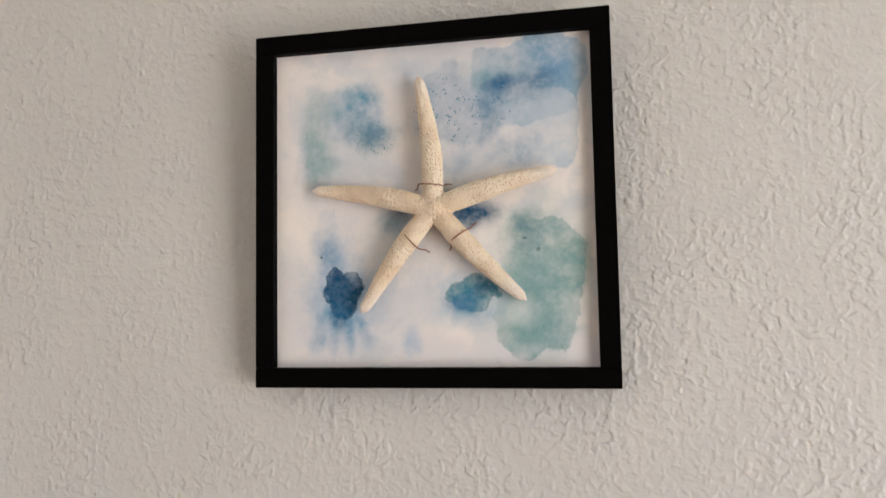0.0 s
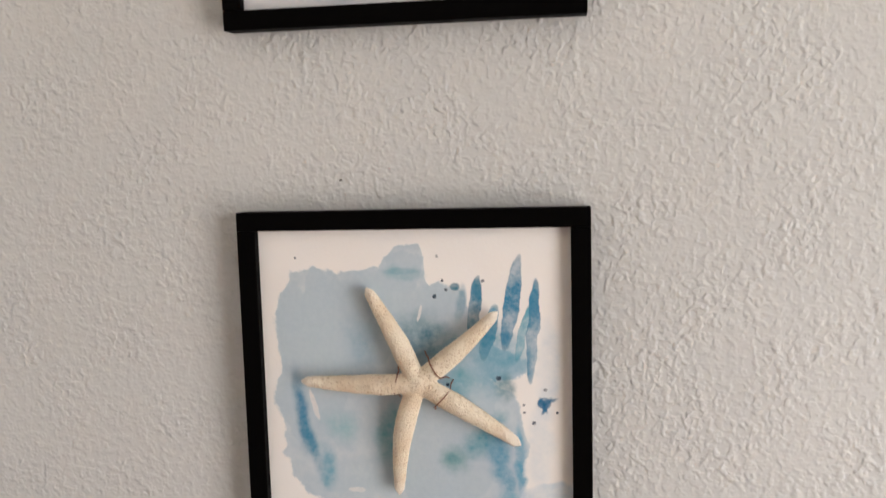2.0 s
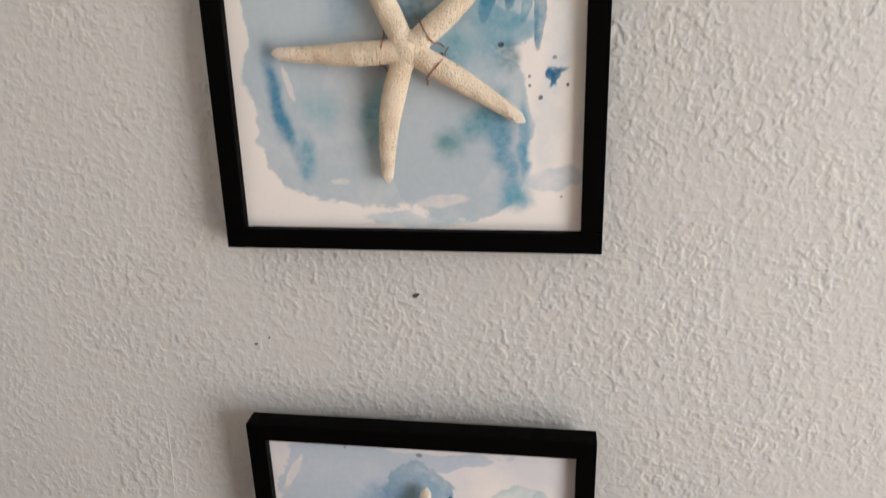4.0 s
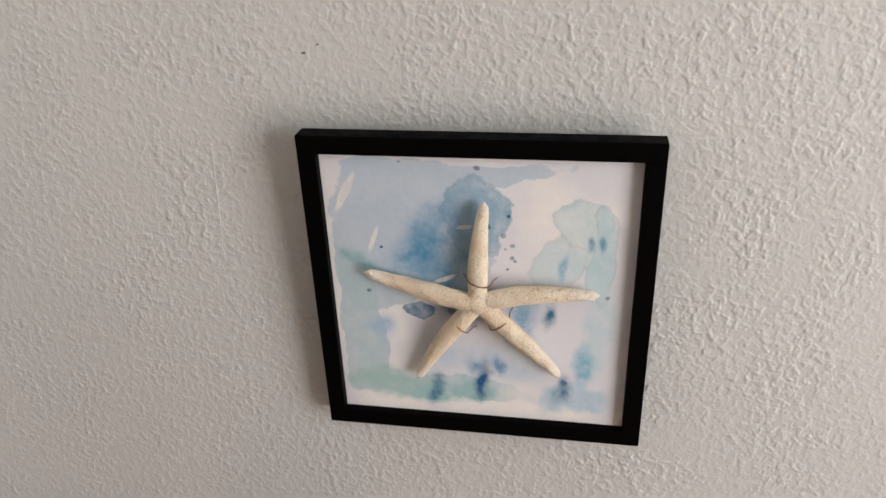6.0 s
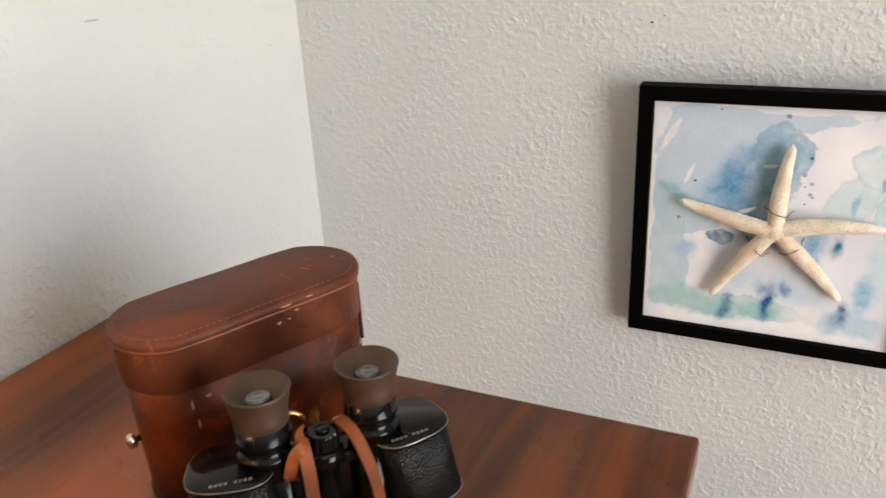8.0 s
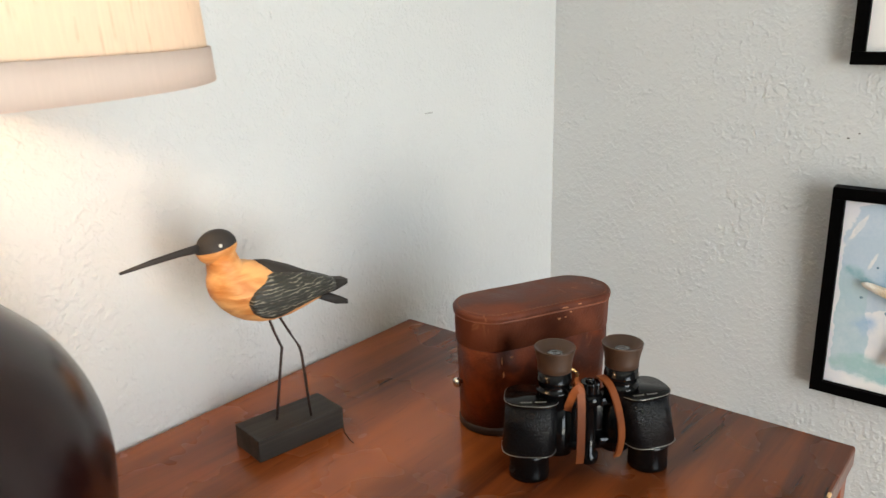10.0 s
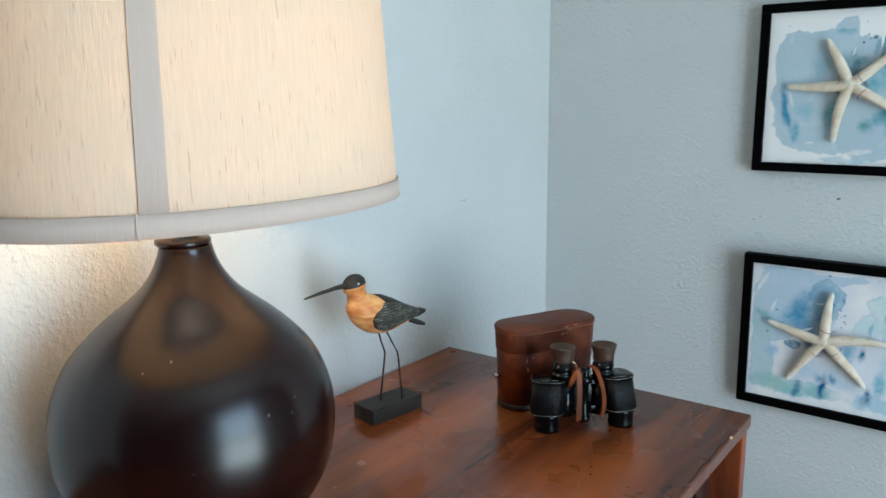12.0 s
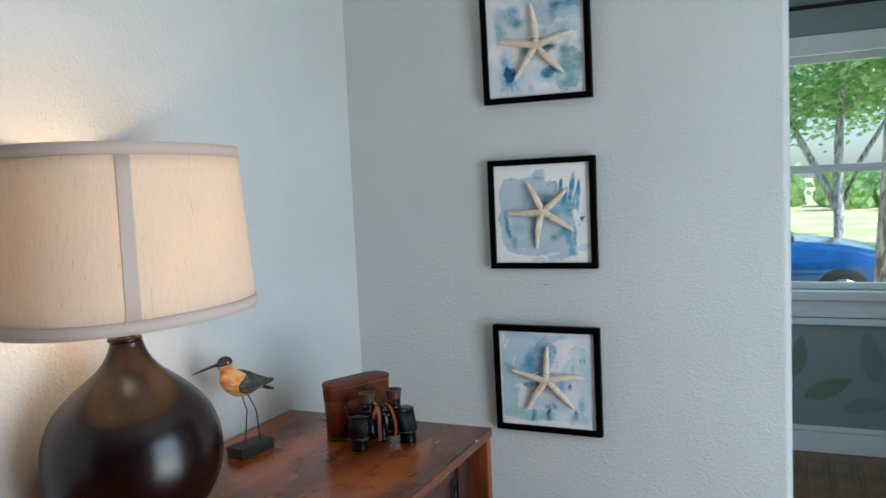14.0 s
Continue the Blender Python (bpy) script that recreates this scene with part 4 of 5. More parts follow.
def shell(z_low, z_high, a0, a1, n, outer, inner, steps=10):
    """A curved strip of the shade with thickness."""
    bm = bmesh.new()
    closed = a1 - a0 > 6.28
    angles = [a0 + (a1 - a0) * i / n for i in range(n if closed else n + 1)]
    loops = [[shade_point(a, z_low + (z_high - z_low) * k / steps, outer) for a in angles] for k in range(steps + 1)]
    loops += [[shade_point(a, z_high - (z_high - z_low) * k / steps, inner) for a in angles] for k in range(steps + 1)]
    if closed:
        rows = add_rings(bm, loops, cap=False)
        for i in range(n):
            bm.faces.new((rows[-1][i], rows[-1][(i + 1) % n], rows[0][(i + 1) % n], rows[0][i]))
    else:
        cols = [[loop[i] for loop in loops] for i in range(len(angles))]
        add_rings(bm, cols, cap=False)
    return bm


shade = part("shade", shell(Z0, Z1, 0, 2 * math.pi, 120, 0.0, -0.0012, 6), SHADE_CLOTH, lamp, "oval cream slub linen shade, lit from inside", True)
part("lower_trim", shell(Z0 - 0.003, Z0 + 0.0165, 0, 2 * math.pi, 120, 0.0022, 0.0003, 2), SHADE_TRIM, shade, "grey tape along the rim", True)
part("upper_trim", shell(Z1 - 0.0165, Z1 + 0.003, 0, 2 * math.pi, 120, 0.0022, 0.0003, 2), SHADE_TRIM, shade, "grey tape along the rim", True)
for mid in (-0.765, 0.80 + math.pi / 2 + 0.75):
    part("seam_tape", shell(Z0 + 0.0167, Z1 - 0.0167, mid - 0.052, mid + 0.052, 8, 0.0018, 0.0003, 6), SHADE_TRIM, shade, "grey tape over the seam", True)
part("seam_fold", shell(Z0 - 0.0035, Z0 + 0.0175, -0.765 - 0.052 - 0.01, -0.765 - 0.052, 2, 0.0036, 0.0024, 2), SHADE_TRIM, shade, smooth=True)
for a in (0.4, 0.4 + 2 * math.pi / 3, 0.4 + 4 * math.pi / 3):
    e = shade_point(a, Z1 - 0.02, -0.002)
    part("spider_arm", tube([(0, 0, 0.636), ((e.x) * 0.5, (e.y) * 0.5, 0.636), e], 0.0015, 6), BRASS, shade, smooth=True)

# ---- carved bird ----


def carved_wood():
    m = Mat("carved_bird_wood", rough=0.5, spec=0.3)
    grain = m.noise(30, 4, (1, 1, 2.6), dist=0.5)
    cuts = m.noise(75, 2, (0.5, 0.5, 2.2), dist=0.3)
    c = m.mix(m.span(grain, 0.32, 0.68), srgb(188, 120, 60), srgb(228, 172, 110))
    m.set("Base Color", m.mix(m.span(cuts, 0.58, 0.72, 0, 0.6), c, srgb(150, 80, 34)))
    m.bump(cuts, 0.0022, 0.8)
    return m.m


BIRD_WOOD = carved_wood()


def feather_paint():
    m = Mat("dark_feather_paint", rough=0.55)
    rows = m.node("TexWave", {"Vector": m.coords((0.42, 0.0, 1)), "Scale": 96.0, "Distortion": 5.5, "Detail": 2.0, "Detail Scale": 2.6}, wave_type="BANDS", bands_direction="Z").outputs[1]
    broken = m.span(m.noise(150, 3, (0.5, 1, 1)), 0.40, 0.58)
    c = m.mix(m.math("MULTIPLY", m.span(rows, 0.72, 0.98, 0, 0.85), broken), srgb(50, 49, 43), srgb(146, 141, 124))
    m.set("Base Color", m.mix(m.span(m.noise(60, 3), 0.5, 0.7, 0, 0.35), c, srgb(60, 58, 50)))
    m.bump(rows, 0.0009, 0.7)
    return m.m


FEATHER = feather_paint()
BIRD_DARK = plain("bird_dark_paint", srgb(40, 35, 32), 0.7, grain=90, vary=0.3)
LEG_WIRE = plain("rusty_wire", srgb(56, 40, 34), 0.6, metal=0.3, grain=200)
BASE_PAINT = wood("charcoal_base_paint", srgb(30, 27, 24), srgb(58, 52, 47), srgb(78, 71, 64), "x", 0.6, 3.0, 0.0)
EYE_WHITE = plain("eye_paint", srgb(215, 212, 205), 0.4)


def carved_bird():
    """One mesh; local x runs towards the beak, z up from the dresser top."""
    bm = bmesh.new()
    zt = TOP_Z
    # body: u, top, bottom, half width
    body = [(-0.058, 1.004, 0.992, 0.006), (-0.045, 1.011, 0.990, 0.012), (-0.028, 1.019, 0.9865, 0.018), (-0.010, 1.029, 0.983, 0.0225), (0.008, 1.038, 0.982, 0.025),
            (0.022, 1.045, 0.984, 0.0255), (0.036, 1.049, 0.989, 0.024), (0.048, 1.050, 0.997, 0.021), (0.057, 1.048, 1.006, 0.0165), (0.064, 1.042, 1.017, 0.0105), (0.067, 1.034, 1.026, 0.004)]
    n = 20
    rows = []
    for u, top, bot, w in body:
        c, h = (top + bot) / 2 - zt, (top - bot) / 2
        rows.append([Vector((u, w * math.cos(2 * math.pi * k / n), c + h * math.sin(2 * math.pi * k / n))) for k in range(n)])
    made = add_rings(bm, rows)
    bm.normal_update()
    for f in bm.faces:
        p = f.calc_center_median()
        if p.x < 0.022 and p.z > 0.172 + 0.3 * min(0, p.x):
            f.material_index = 2 if p.x < 0.015 else 0
        if p.x < -0.045:
            f.material_index = 2
    # neck and head
    neck = [(0.038, 1.024, 0.0270, 0.0215), (0.043, 1.034, 0.0225, 0.0190), (0.0475, 1.043, 0.0180, 0.0162), (0.0505, 1.050, 0.0153, 0.0145), (0.053, 1.058, 0.0145, 0.0138)]
    add_rings(bm, [[Vector((u + ru * math.cos(2 * math.pi * k / 16), rv * math.sin(2 * math.pi * k / 16), z - zt)) for k in range(16)] for u, z, ru, rv in neck], slot=0)
    head = bmesh.ops.create_uvsphere(bm, u_segments=20, v_segments=14, radius=1.0, matrix=Matrix.LocRotScale((0.0555, 0, 1.0645 - zt), Euler((0, radians(10), 0)), (0.0195, 0.0142, 0.0158)))
    for v in head["verts"]:
        if v.co.x > 0.062:
            v.co.y *= 1 - 14 * (v.co.x - 0.062)
    for f in {f for v in head["verts"] for f in v.link_faces}:
        p = f.calc_center_median()
        f.material_index = 2 if p.z > 1.0645 - zt - (p.x - 0.0555) * 0.10 else 0
    add_tube(bm, [(0.070, 0, 1.0665 - zt), (0.090, 0, 1.0655 - zt), (0.115, 0, 1.063 - zt), (0.142, 0, 1.0595 - zt)], 0.0043, 10, slot=2, taper=[1.0, 0.72, 0.6, 0.3])
    for s in (-1, 1):
        bmesh.ops.create_uvsphere(bm, u_segments=10, v_segments=8, radius=0.0017, matrix=Matrix.Translation((0.0575, s * 0.0132, 1.0685 - zt)))
    for f in bm.faces[-2 * 80:]:
        f.material_index = 5
    # wings: curved shields on both sides, with raised feather rows
    for s in (-1, 1):
        steps, rows = 20, []
        for i in range(steps + 1):
            q = i / steps
            u = 0.040 - 0.102 * q
            mid = 1.0118 - 0.0095 * q - zt + 0.004 * math.sin(math.pi * q)
            half = 0.0205 * math.sqrt(max(0.004, 1 - (1 - min(1, q / 0.26)) ** 2)) * (1 - 1.02 * max(0, q - 0.30) ** 1.15)
            w = 0.0262 * (1 - max(0, q - 0.25) ** 1.4 * 1.02)
            row = []
            for k in range(13):
                a = -1.0 + 2.0 * k / 12
                lift = 0.0035 * math.sqrt(max(0.0, 1 - a * a)) + 0.0007 * math.sin(k * 2.1 + q * 5)
                row.append(Vector((u, s * (w * (1 - 0.30 * max(0, a) ** 2 - 0.10 * min(0, a) ** 2) + lift), mid + half * a)))
            rows.append(row + [Vector((p.x, p.y - s * 0.006, p.z)) for p in reversed(row)])
        add_rings(bm, rows, slot=1)
    back = [(0.018, 1.0445, 1.02, 0.011), (0.005, 1.0415, 1.010, 0.0185), (-0.015, 1.0325, 1.003, 0.0195), (-0.035, 1.0215, 0.998, 0.0155), (-0.057, 1.0095, 0.994, 0.0095)]
    add_rings(bm, [[Vector((u, w * math.cos(2 * math.pi * k / 16), (a + b) / 2 - zt + (a - b) / 2 * math.sin(2 * math.pi * k / 16))) for k in range(16)] for u, a, b, w in back], slot=2)
    # tail: an upper dark fork and a lower one
    for (z_a, z_b, tip_z, u_tip) in ((1.006, 0.996, 1.000, -0.080), (0.996, 0.990, 0.978, -0.079)):
        lo = [(-0.045, 0.011, z_a, z_b), (-0.062, 0.009, (z_a + tip_z) / 2 + 0.003, (z_b + tip_z) / 2 - 0.003), (u_tip, 0.006, tip_z + 0.003, tip_z - 0.002)]
        add_rings(bm, [[Vector((u, -w, a - zt)), Vector((u, w, a - zt)), Vector((u, w, b - zt)), Vector((u, -w, b - zt))] for u, w, a, b in lo], slot=2)
    for v in bm.verts:
        v.co.x += 0.004
        v.co.z -= 0.003
    # legs and base
    for pts in ([(0.014, 0.006, 0.990), (0.006, 0.006, 0.962), (-0.001, 0.006, 0.943), (0.001, 0.005, 0.936), (0.014, 0.002, 0.868)],
                [(0.010, -0.006, 0.990), (-0.002, -0.009, 0.964), (-0.011, -0.011, 0.946), (-0.012, -0.012, 0.938), (-0.016, -0.015, 0.868)]):
        add_tube(bm, [(u, -w, z - zt) for u, w, z in pts], 0.0014, 8, slot=3)
    add_box(bm, (-0.049, -0.0235, 0.0), (0.049, 0.0235, 0.0235), 0.0012, 2, slot=4)
    for f in bm.faces:
        f.smooth = f.material_index not in (4,)
    return bm


bird = new("bird_figurine", mesh_of("bird_figurine", carved_bird(), [BIRD_WOOD, FEATHER, BIRD_DARK, LEG_WIRE, BASE_PAINT, EYE_WHITE]))
bird.matrix_world = pose(0.136, -0.710, TOP_Z, 0, 0, -99)
tagged(bird, "carved wooden shorebird with dark wings on a charcoal block", "figurine")

# ---- binocular case ----
case = thing("binocular_case", (0.3020, -0.5160, TOP_Z), "worn brown leather binocular case with a stitched lid", "leather case", turn=65)


def capsule_ring(length, thick, z, waist=0.0, n=64):
    """An oval with straight sides, slightly pinched in the middle."""
    out = []
    straight = length - thick
    for i in range(n):
        a = 2 * math.pi * i / n
        c, s = math.cos(a), math.sin(a)
        x = thick * c + (straight if c > 0 else -straight) * min(1.0, abs(c) * 2.6)
        y = thick * s * (1 - waist * math.exp(-(x / 0.035) ** 2))
        out.append(Vector((x, y, z)))
    return out


def even_ring(points, n):
    """The same closed line in n even steps."""
    ends = points[1:] + points[:1]
    lengths = [0.0]
    for p, q in zip(points, ends):
        lengths.append(lengths[-1] + (q - p).length)
    out, k = [], 0
    for i in range(n):
        want = lengths[-1] * i / n
        while lengths[k + 1] < want:
            k += 1
        out.append(points[k].lerp(ends[k], (want - lengths[k]) / max(1e-9, lengths[k + 1] - lengths[k])))
    return out


bm = bmesh.new()
add_rings(bm, [capsule_ring(l, t, z, 0.04) for l, t, z in ((0.079, 0.034, 0.0), (0.0815, 0.0362, 0.002), (0.0832, 0.0374, 0.05), (0.0848, 0.0386, 0.102), (0.080, 0.033, 0.104))])
part("body", bm, CASE_LEATHER, case, "scuffed brown leather body", True)
bm = bmesh.new()
add_rings(bm, [capsule_ring(l, t, z, 0.04) for l, t, z in ((0.0822, 0.0369, 0.001), (0.0830, 0.0376, 0.003), (0.0832, 0.0378, 0.008), (0.0822, 0.0368, 0.0095))], cap=False)
part("base_band", bm, plain("dark_leather_band", srgb(30, 18, 14), 0.5, grain=150), case, "dark worn leather band", True)
bm = bmesh.new()
add_rings(bm, [capsule_ring(l, t, z, 0.06) for l, t, z in ((0.0848, 0.0386, 0.0935), (0.0858, 0.0394, 0.0945), (0.0868, 0.0400, 0.123), (0.0884, 0.0412, 0.1265), (0.0884, 0.0412, 0.1290), (0.0872, 0.0400, 0.1308), (0.0850, 0.0380, 0.1318))])
lid = part("lid", bm, LID_LEATHER, case, "brown leather lid with a raised stitched rim", True)
bm = bmesh.new()
ring = even_ring(capsule_ring(0.0838, 0.0368, 0.1318, 0.06, 400), 190)
for i in range(0, 190, 2):
    p, q = ring[i], ring[(i + 1) % 190]
    add_tube(bm, [p, p.lerp(q, 0.85)], 0.0005, 5)
tagged(part("stitching", bm, THREAD, lid, "pale thread stitching"), kind="stuff")
bm = bmesh.new()
add_tube(bm, [p for p in capsule_ring(0.0868, 0.0398, 0.1245, 0.06, 90)] + [capsule_ring(0.0868, 0.0398, 0.1245, 0.06, 90)[0]], 0.0013, 6)
part("rim_welt", bm, WELT, lid, "rubbed tan leather welt", True)
bm = bmesh.new()
add_rings(bm, [circle(r, z, 16) for r, z in ((0.0022, 0.0), (0.0022, 0.004), (0.0048, 0.005), (0.0052, 0.0075), (0.0042, 0.0095), (0.002, 0.0102))])
bm.transform(pose(-0.0822, 0.002, 0.052, 0, -90, 0))
part("stud", bm, STEEL, case, "round nickel strap stud", True)
bm = bmesh.new()
add_rings(bm, [circle(r, z, 16) for r, z in ((0.0022, 0.0), (0.0022, 0.004), (0.0048, 0.005), (0.0052, 0.0075), (0.0042, 0.0095), (0.002, 0.0102))])
bm.transform(pose(0.0822, 0.002, 0.052, 0, 90, 0))
part("stud", bm, STEEL, case, "round nickel strap stud", True)
part("strap_tab", box((0.0868, -0.009, 0.06), (0.0895, 0.009, 0.108), 0.001), CASE_LEATHER, case, "short leather strap tab")
SCUFF = plain("raw_leather_scuff", srgb(176, 118, 78), 0.75, grain=400, vary=0.25)
random.seed(9)
for x, z, w, h in ((0.012, 0.1275, 0.010, 0.0016), (0.020, 0.1215, 0.0030, 0.0026), (-0.058, 0.083, 0.0016, 0.009), (-0.056, 0.068, 0.0020, 0.010), (-0.012, 0.074, 0.0010, 0.004), (-0.034, 0.024, 0.006, 0.006), (0.006, 0.1165, 0.004, 0.003), (0.014, 0.117, 0.003, 0.0012), (-0.048, 0.086, 0.004, 0.002), (0.03, 0.1285, 0.006, 0.0012)):
    ring = capsule_ring(0.0874 if z > 0.1 else 0.0834, (0.0415 if z > 0.125 else 0.0402) if z > 0.1 else 0.0365 + 0.023 * z, z, 0.06 if z > 0.1 else 0.04, 800)
    best = min((p for p in ring if p.y < 0), key=lambda p: abs(p.x - x))
    bm = bmesh.new()
    pts = [Vector((best.x + w * 0.5 * math.cos(a) * random.uniform(0.5, 1.1), best.y - 0.0002, z + h * 0.5 * math.sin(a) * random.uniform(0.5, 1.1))) for a in [i * math.pi / 6 for i in range(12)]]
    add_rings(bm, [pts, [p + Vector((0, 0.003, 0)) for p in pts]])
    part("scuff", bm, SCUFF, case, "pale scuff in the leather")

# ---- binoculars ----
bino = thing("binoculars", (0.406, -0.580, TOP_Z), "old black prism binoculars with a tan leather strap", "binoculars", turn=45)
# local x runs along the two barrels, -y faces the room


def rounded_ring(cx, cy, hx, hy, z, power=3.2, n=40, turn=0.0):
    out = []
    for i in range(n):
        a = 2 * math.pi * i / n
        c, s = math.cos(a), math.sin(a)
        k = (abs(c) ** power + abs(s) ** power) ** (-1 / power)
        p = Matrix.Rotation(radians(turn), 2) @ Vector((hx * k * c, hy * k * s))
        out.append(Vector((cx + p.x, cy + p.y, z)))
    return out


for side, ex, ox, px0, px1 in ((-1, -0.0355, -0.0575, -0.0560, -0.0580), (1, 0.0265, 0.0560, 0.0460, 0.0530)):
    turn = side * 14
    body = bmesh.new()
    add_rings(body, [rounded_ring(px1, 0, 0.0235, 0.0205, 0.027, 3, turn=turn), rounded_ring(px1, 0, 0.0245, 0.0212, 0.029, 3, turn=turn), rounded_ring((px0 + px1) / 2, 0, 0.0240, 0.0205, 0.052, 3, turn=turn), rounded_ring(px0, 0, 0.0235, 0.0200, 0.0755, 3, turn=turn)])
    pb = part("prism_body", body, PEBBLED, bino, "black pebbled leatherette prism housing", True)
    cov = bmesh.new()
    add_rings(cov, [rounded_ring(px0, 0, 0.0240, 0.0205, 0.0757, 3, turn=turn), rounded_ring(px0, 0, 0.0246, 0.0211, 0.0768, 3, turn=turn), rounded_ring(px0, 0, 0.0246, 0.0211, 0.0786, 3, turn=turn), rounded_ring(px0, 0, 0.0236, 0.0201, 0.0798, 3, turn=turn)])
    cover = part("cover_plate", cov, BLACK_ENAMEL, pb, "glossy black cover plate with worn edges", True)
    rim = bmesh.new()
    loop = rounded_ring(px0, 0, 0.0247, 0.0212, 0.0785, 3, 60, turn)
    add_tube(rim, loop + [loop[0]], 0.00026, 5)
    part("worn_edge", rim, WORN_METAL, pb, "bare metal worn edge", True)
    low = bmesh.new()
    loop = rounded_ring(px1, 0, 0.0247, 0.0214, 0.0285, 3, 60, turn)
    add_tube(low, loop + [loop[0]], 0.00034, 5)
    part("lower_edge", low, WORN_METAL, pb, "bare metal worn edge", True)
    for k in range(9):
        x = px0 - 0.013 + k * 0.0026
        if k in (4,):
            continue
        part("engraved_mark", box((x, -0.0165 + 0.10 * side * (x - px0), 0.0798), (x + 0.0016, -0.0145 + 0.10 * side * (x - px0), 0.0801)), MARKS, cover)
    part("objective_barrel", lathe([(0.0165, 0.0), (0.0185, 0.0005), (0.0188, 0.004), (0.0183, 0.006), (0.0183, 0.022), (0.0195, 0.0268)], 40, ox, 0.0), BLACK_ENAMEL, bino, "black enamelled objective barrel", True)
    tube_part = part("eyepiece_tube", lathe([(0.0150, 0.070), (0.0150, 0.083), (0.0162, 0.0832), (0.0162, 0.086), (0.0142, 0.0864), (0.0142, 0.0925), (0.0156, 0.093), (0.0156, 0.0960), (0.0150, 0.0965), (0.0150, 0.1035)], 40, ex, 0.0), BLACK_ENAMEL, bino, "black focusing eyepiece tube", True)
    part("eyecup", lathe([(0.0140, 0.1030), (0.0152, 0.1036), (0.0154, 0.109), (0.0161, 0.114), (0.0182, 0.1235), (0.0187, 0.1248), (0.0182, 0.1255), (0.0170, 0.1250), (0.0110, 0.1185), (0.0080, 0.1172)], 40, ex, 0.0), RUBBER, tube_part, "brown aged rubber eyecup", True)
    part("ocular_lens", lathe([(0.0079, 0.1172), (0.0070, 0.1190), (0.0066, 0.1195), (0.0058, 0.1192), (0.0055, 0.1188), (0.0028, 0.1196), (0.0008, 0.1198)], 32, ex, 0.0), LENS, tube_part, "grey ocular lens", True)
part("hinge_post", lathe([(0.0085, 0.012), (0.0095, 0.014), (0.0095, 0.020), (0.0070, 0.022), (0.0070, 0.070), (0.0110, 0.072), (0.0110, 0.079), (0.0082, 0.081)], 32, -0.004, -0.006), BLACK_ENAMEL, bino, "black centre hinge post", True)
bm = bmesh.new()
rows = []
for z in (0.0812, 0.0825, 0.0905, 0.0918):
    rows.append([Vector((-0.004 + r * math.cos(a), -0.006 + r * math.sin(a), z)) for a, r in [(2 * math.pi * i / 48, (0.0092 if (i // 2) % 2 else 0.0085) * (0.93 if z in (0.0812, 0.0918) else 1)) for i in range(48)]])
add_rings(bm, rows)
part("focus_knob", bm, BLACK_ENAMEL, bino, "ribbed black focus knob")
part("knob_screw", lathe([(0.0042, 0.0918), (0.0042, 0.0932), (0.0034, 0.0938)], 24, -0.004, -0.006), BLACK_ENAMEL, bino, smooth=True)
for z0, z1, y0, y1 in ((0.026, 0.035, -0.010, 0.006), (0.066, 0.075, -0.010, 0.008)):
    part("bridge_arm", box((-0.038, y0, z0), (-0.012, y1, z1), 0.003), BLACK_ENAMEL, bino)
    part("bridge_arm", box((0.004, y0, z0 + 0.001), (0.034, y1, z1 + 0.001), 0.003), BLACK_ENAMEL, bino)
part("bridge_plate", box((-0.040, -0.002, 0.018), (0.038, 0.017, 0.074), 0.006, 3), BLACK_ENAMEL, bino, smooth=True)
part("inner_tube", lathe([(0.0135, 0.020), (0.0150, 0.030), (0.0150, 0.074)], 32, -0.030, 0.004), BLACK_ENAMEL, bino, smooth=True)
part("inner_tube", lathe([(0.0135, 0.020), (0.0150, 0.030), (0.0150, 0.074)], 32, 0.024, 0.004), BLACK_ENAMEL, bino, smooth=True)


def strap_ribbon(points, wide, thick=0.0016, face=(0, -1, 0)):
    bm = bmesh.new()
    pts = smooth_path(points, 6)
    rings = []
    for i, p in enumerate(pts):
        d = (pts[min(i + 1, len(pts) - 1)] - pts[max(i - 1, 0)]).normalized()
        nrm = Vector(face)
        nrm = (nrm - d * nrm.dot(d)).normalized()
        side = d.cross(nrm).normalized()
        rings.append([p + side * (wide / 2) + nrm * thick / 2, p - side * (wide / 2) + nrm * thick / 2, p - side * (wide / 2) - nrm * thick / 2, p + side * (wide / 2) - nrm * thick / 2])
    add_rings(bm, rings)
    return bm


part("strap", strap_ribbon([(-0.014, 0.008, 0.086), (-0.0165, -0.006, 0.0935), (-0.0172, -0.017, 0.0930), (-0.0165, -0.0215, 0.082), (-0.0160, -0.0225, 0.055), (-0.0160, -0.0225, 0.030), (-0.0162, -0.0215, 0.019)], 0.0074, face=(0.1, -1, 0.25)), STRAP, bino, "tan leather carrying strap")
part("strap", strap_ribbon([(-0.0235, -0.004, 0.060), (-0.0260, -0.015, 0.074), (-0.0220, -0.020, 0.090), (-0.0165, -0.0195, 0.0945)], 0.0070, face=(-0.2, -1, 0.1)), STRAP, bino, "tan leather carrying strap")
part("strap", strap_ribbon([(0.002, 0.006, 0.088), (0.0070, -0.004, 0.0945), (0.0130, -0.014, 0.088), (0.0185, -0.0210, 0.068), (0.0215, -0.0225, 0.046), (0.0205, -0.0215, 0.030), (0.0185, -0.0200, 0.022)], 0.0074, face=(0.5, -1, 0.3)), STRAP, bino, "tan leather carrying strap")

part("strap_buckle", tube(smooth_path([(-0.024, 0.010, 0.080), (-0.025, 0.009, 0.092), (-0.019, 0.009, 0.098), (-0.012, 0.009, 0.093), (-0.012, 0.010, 0.081)]), 0.0013, 8), BRASS, bino, "brass wire strap buckle", True)

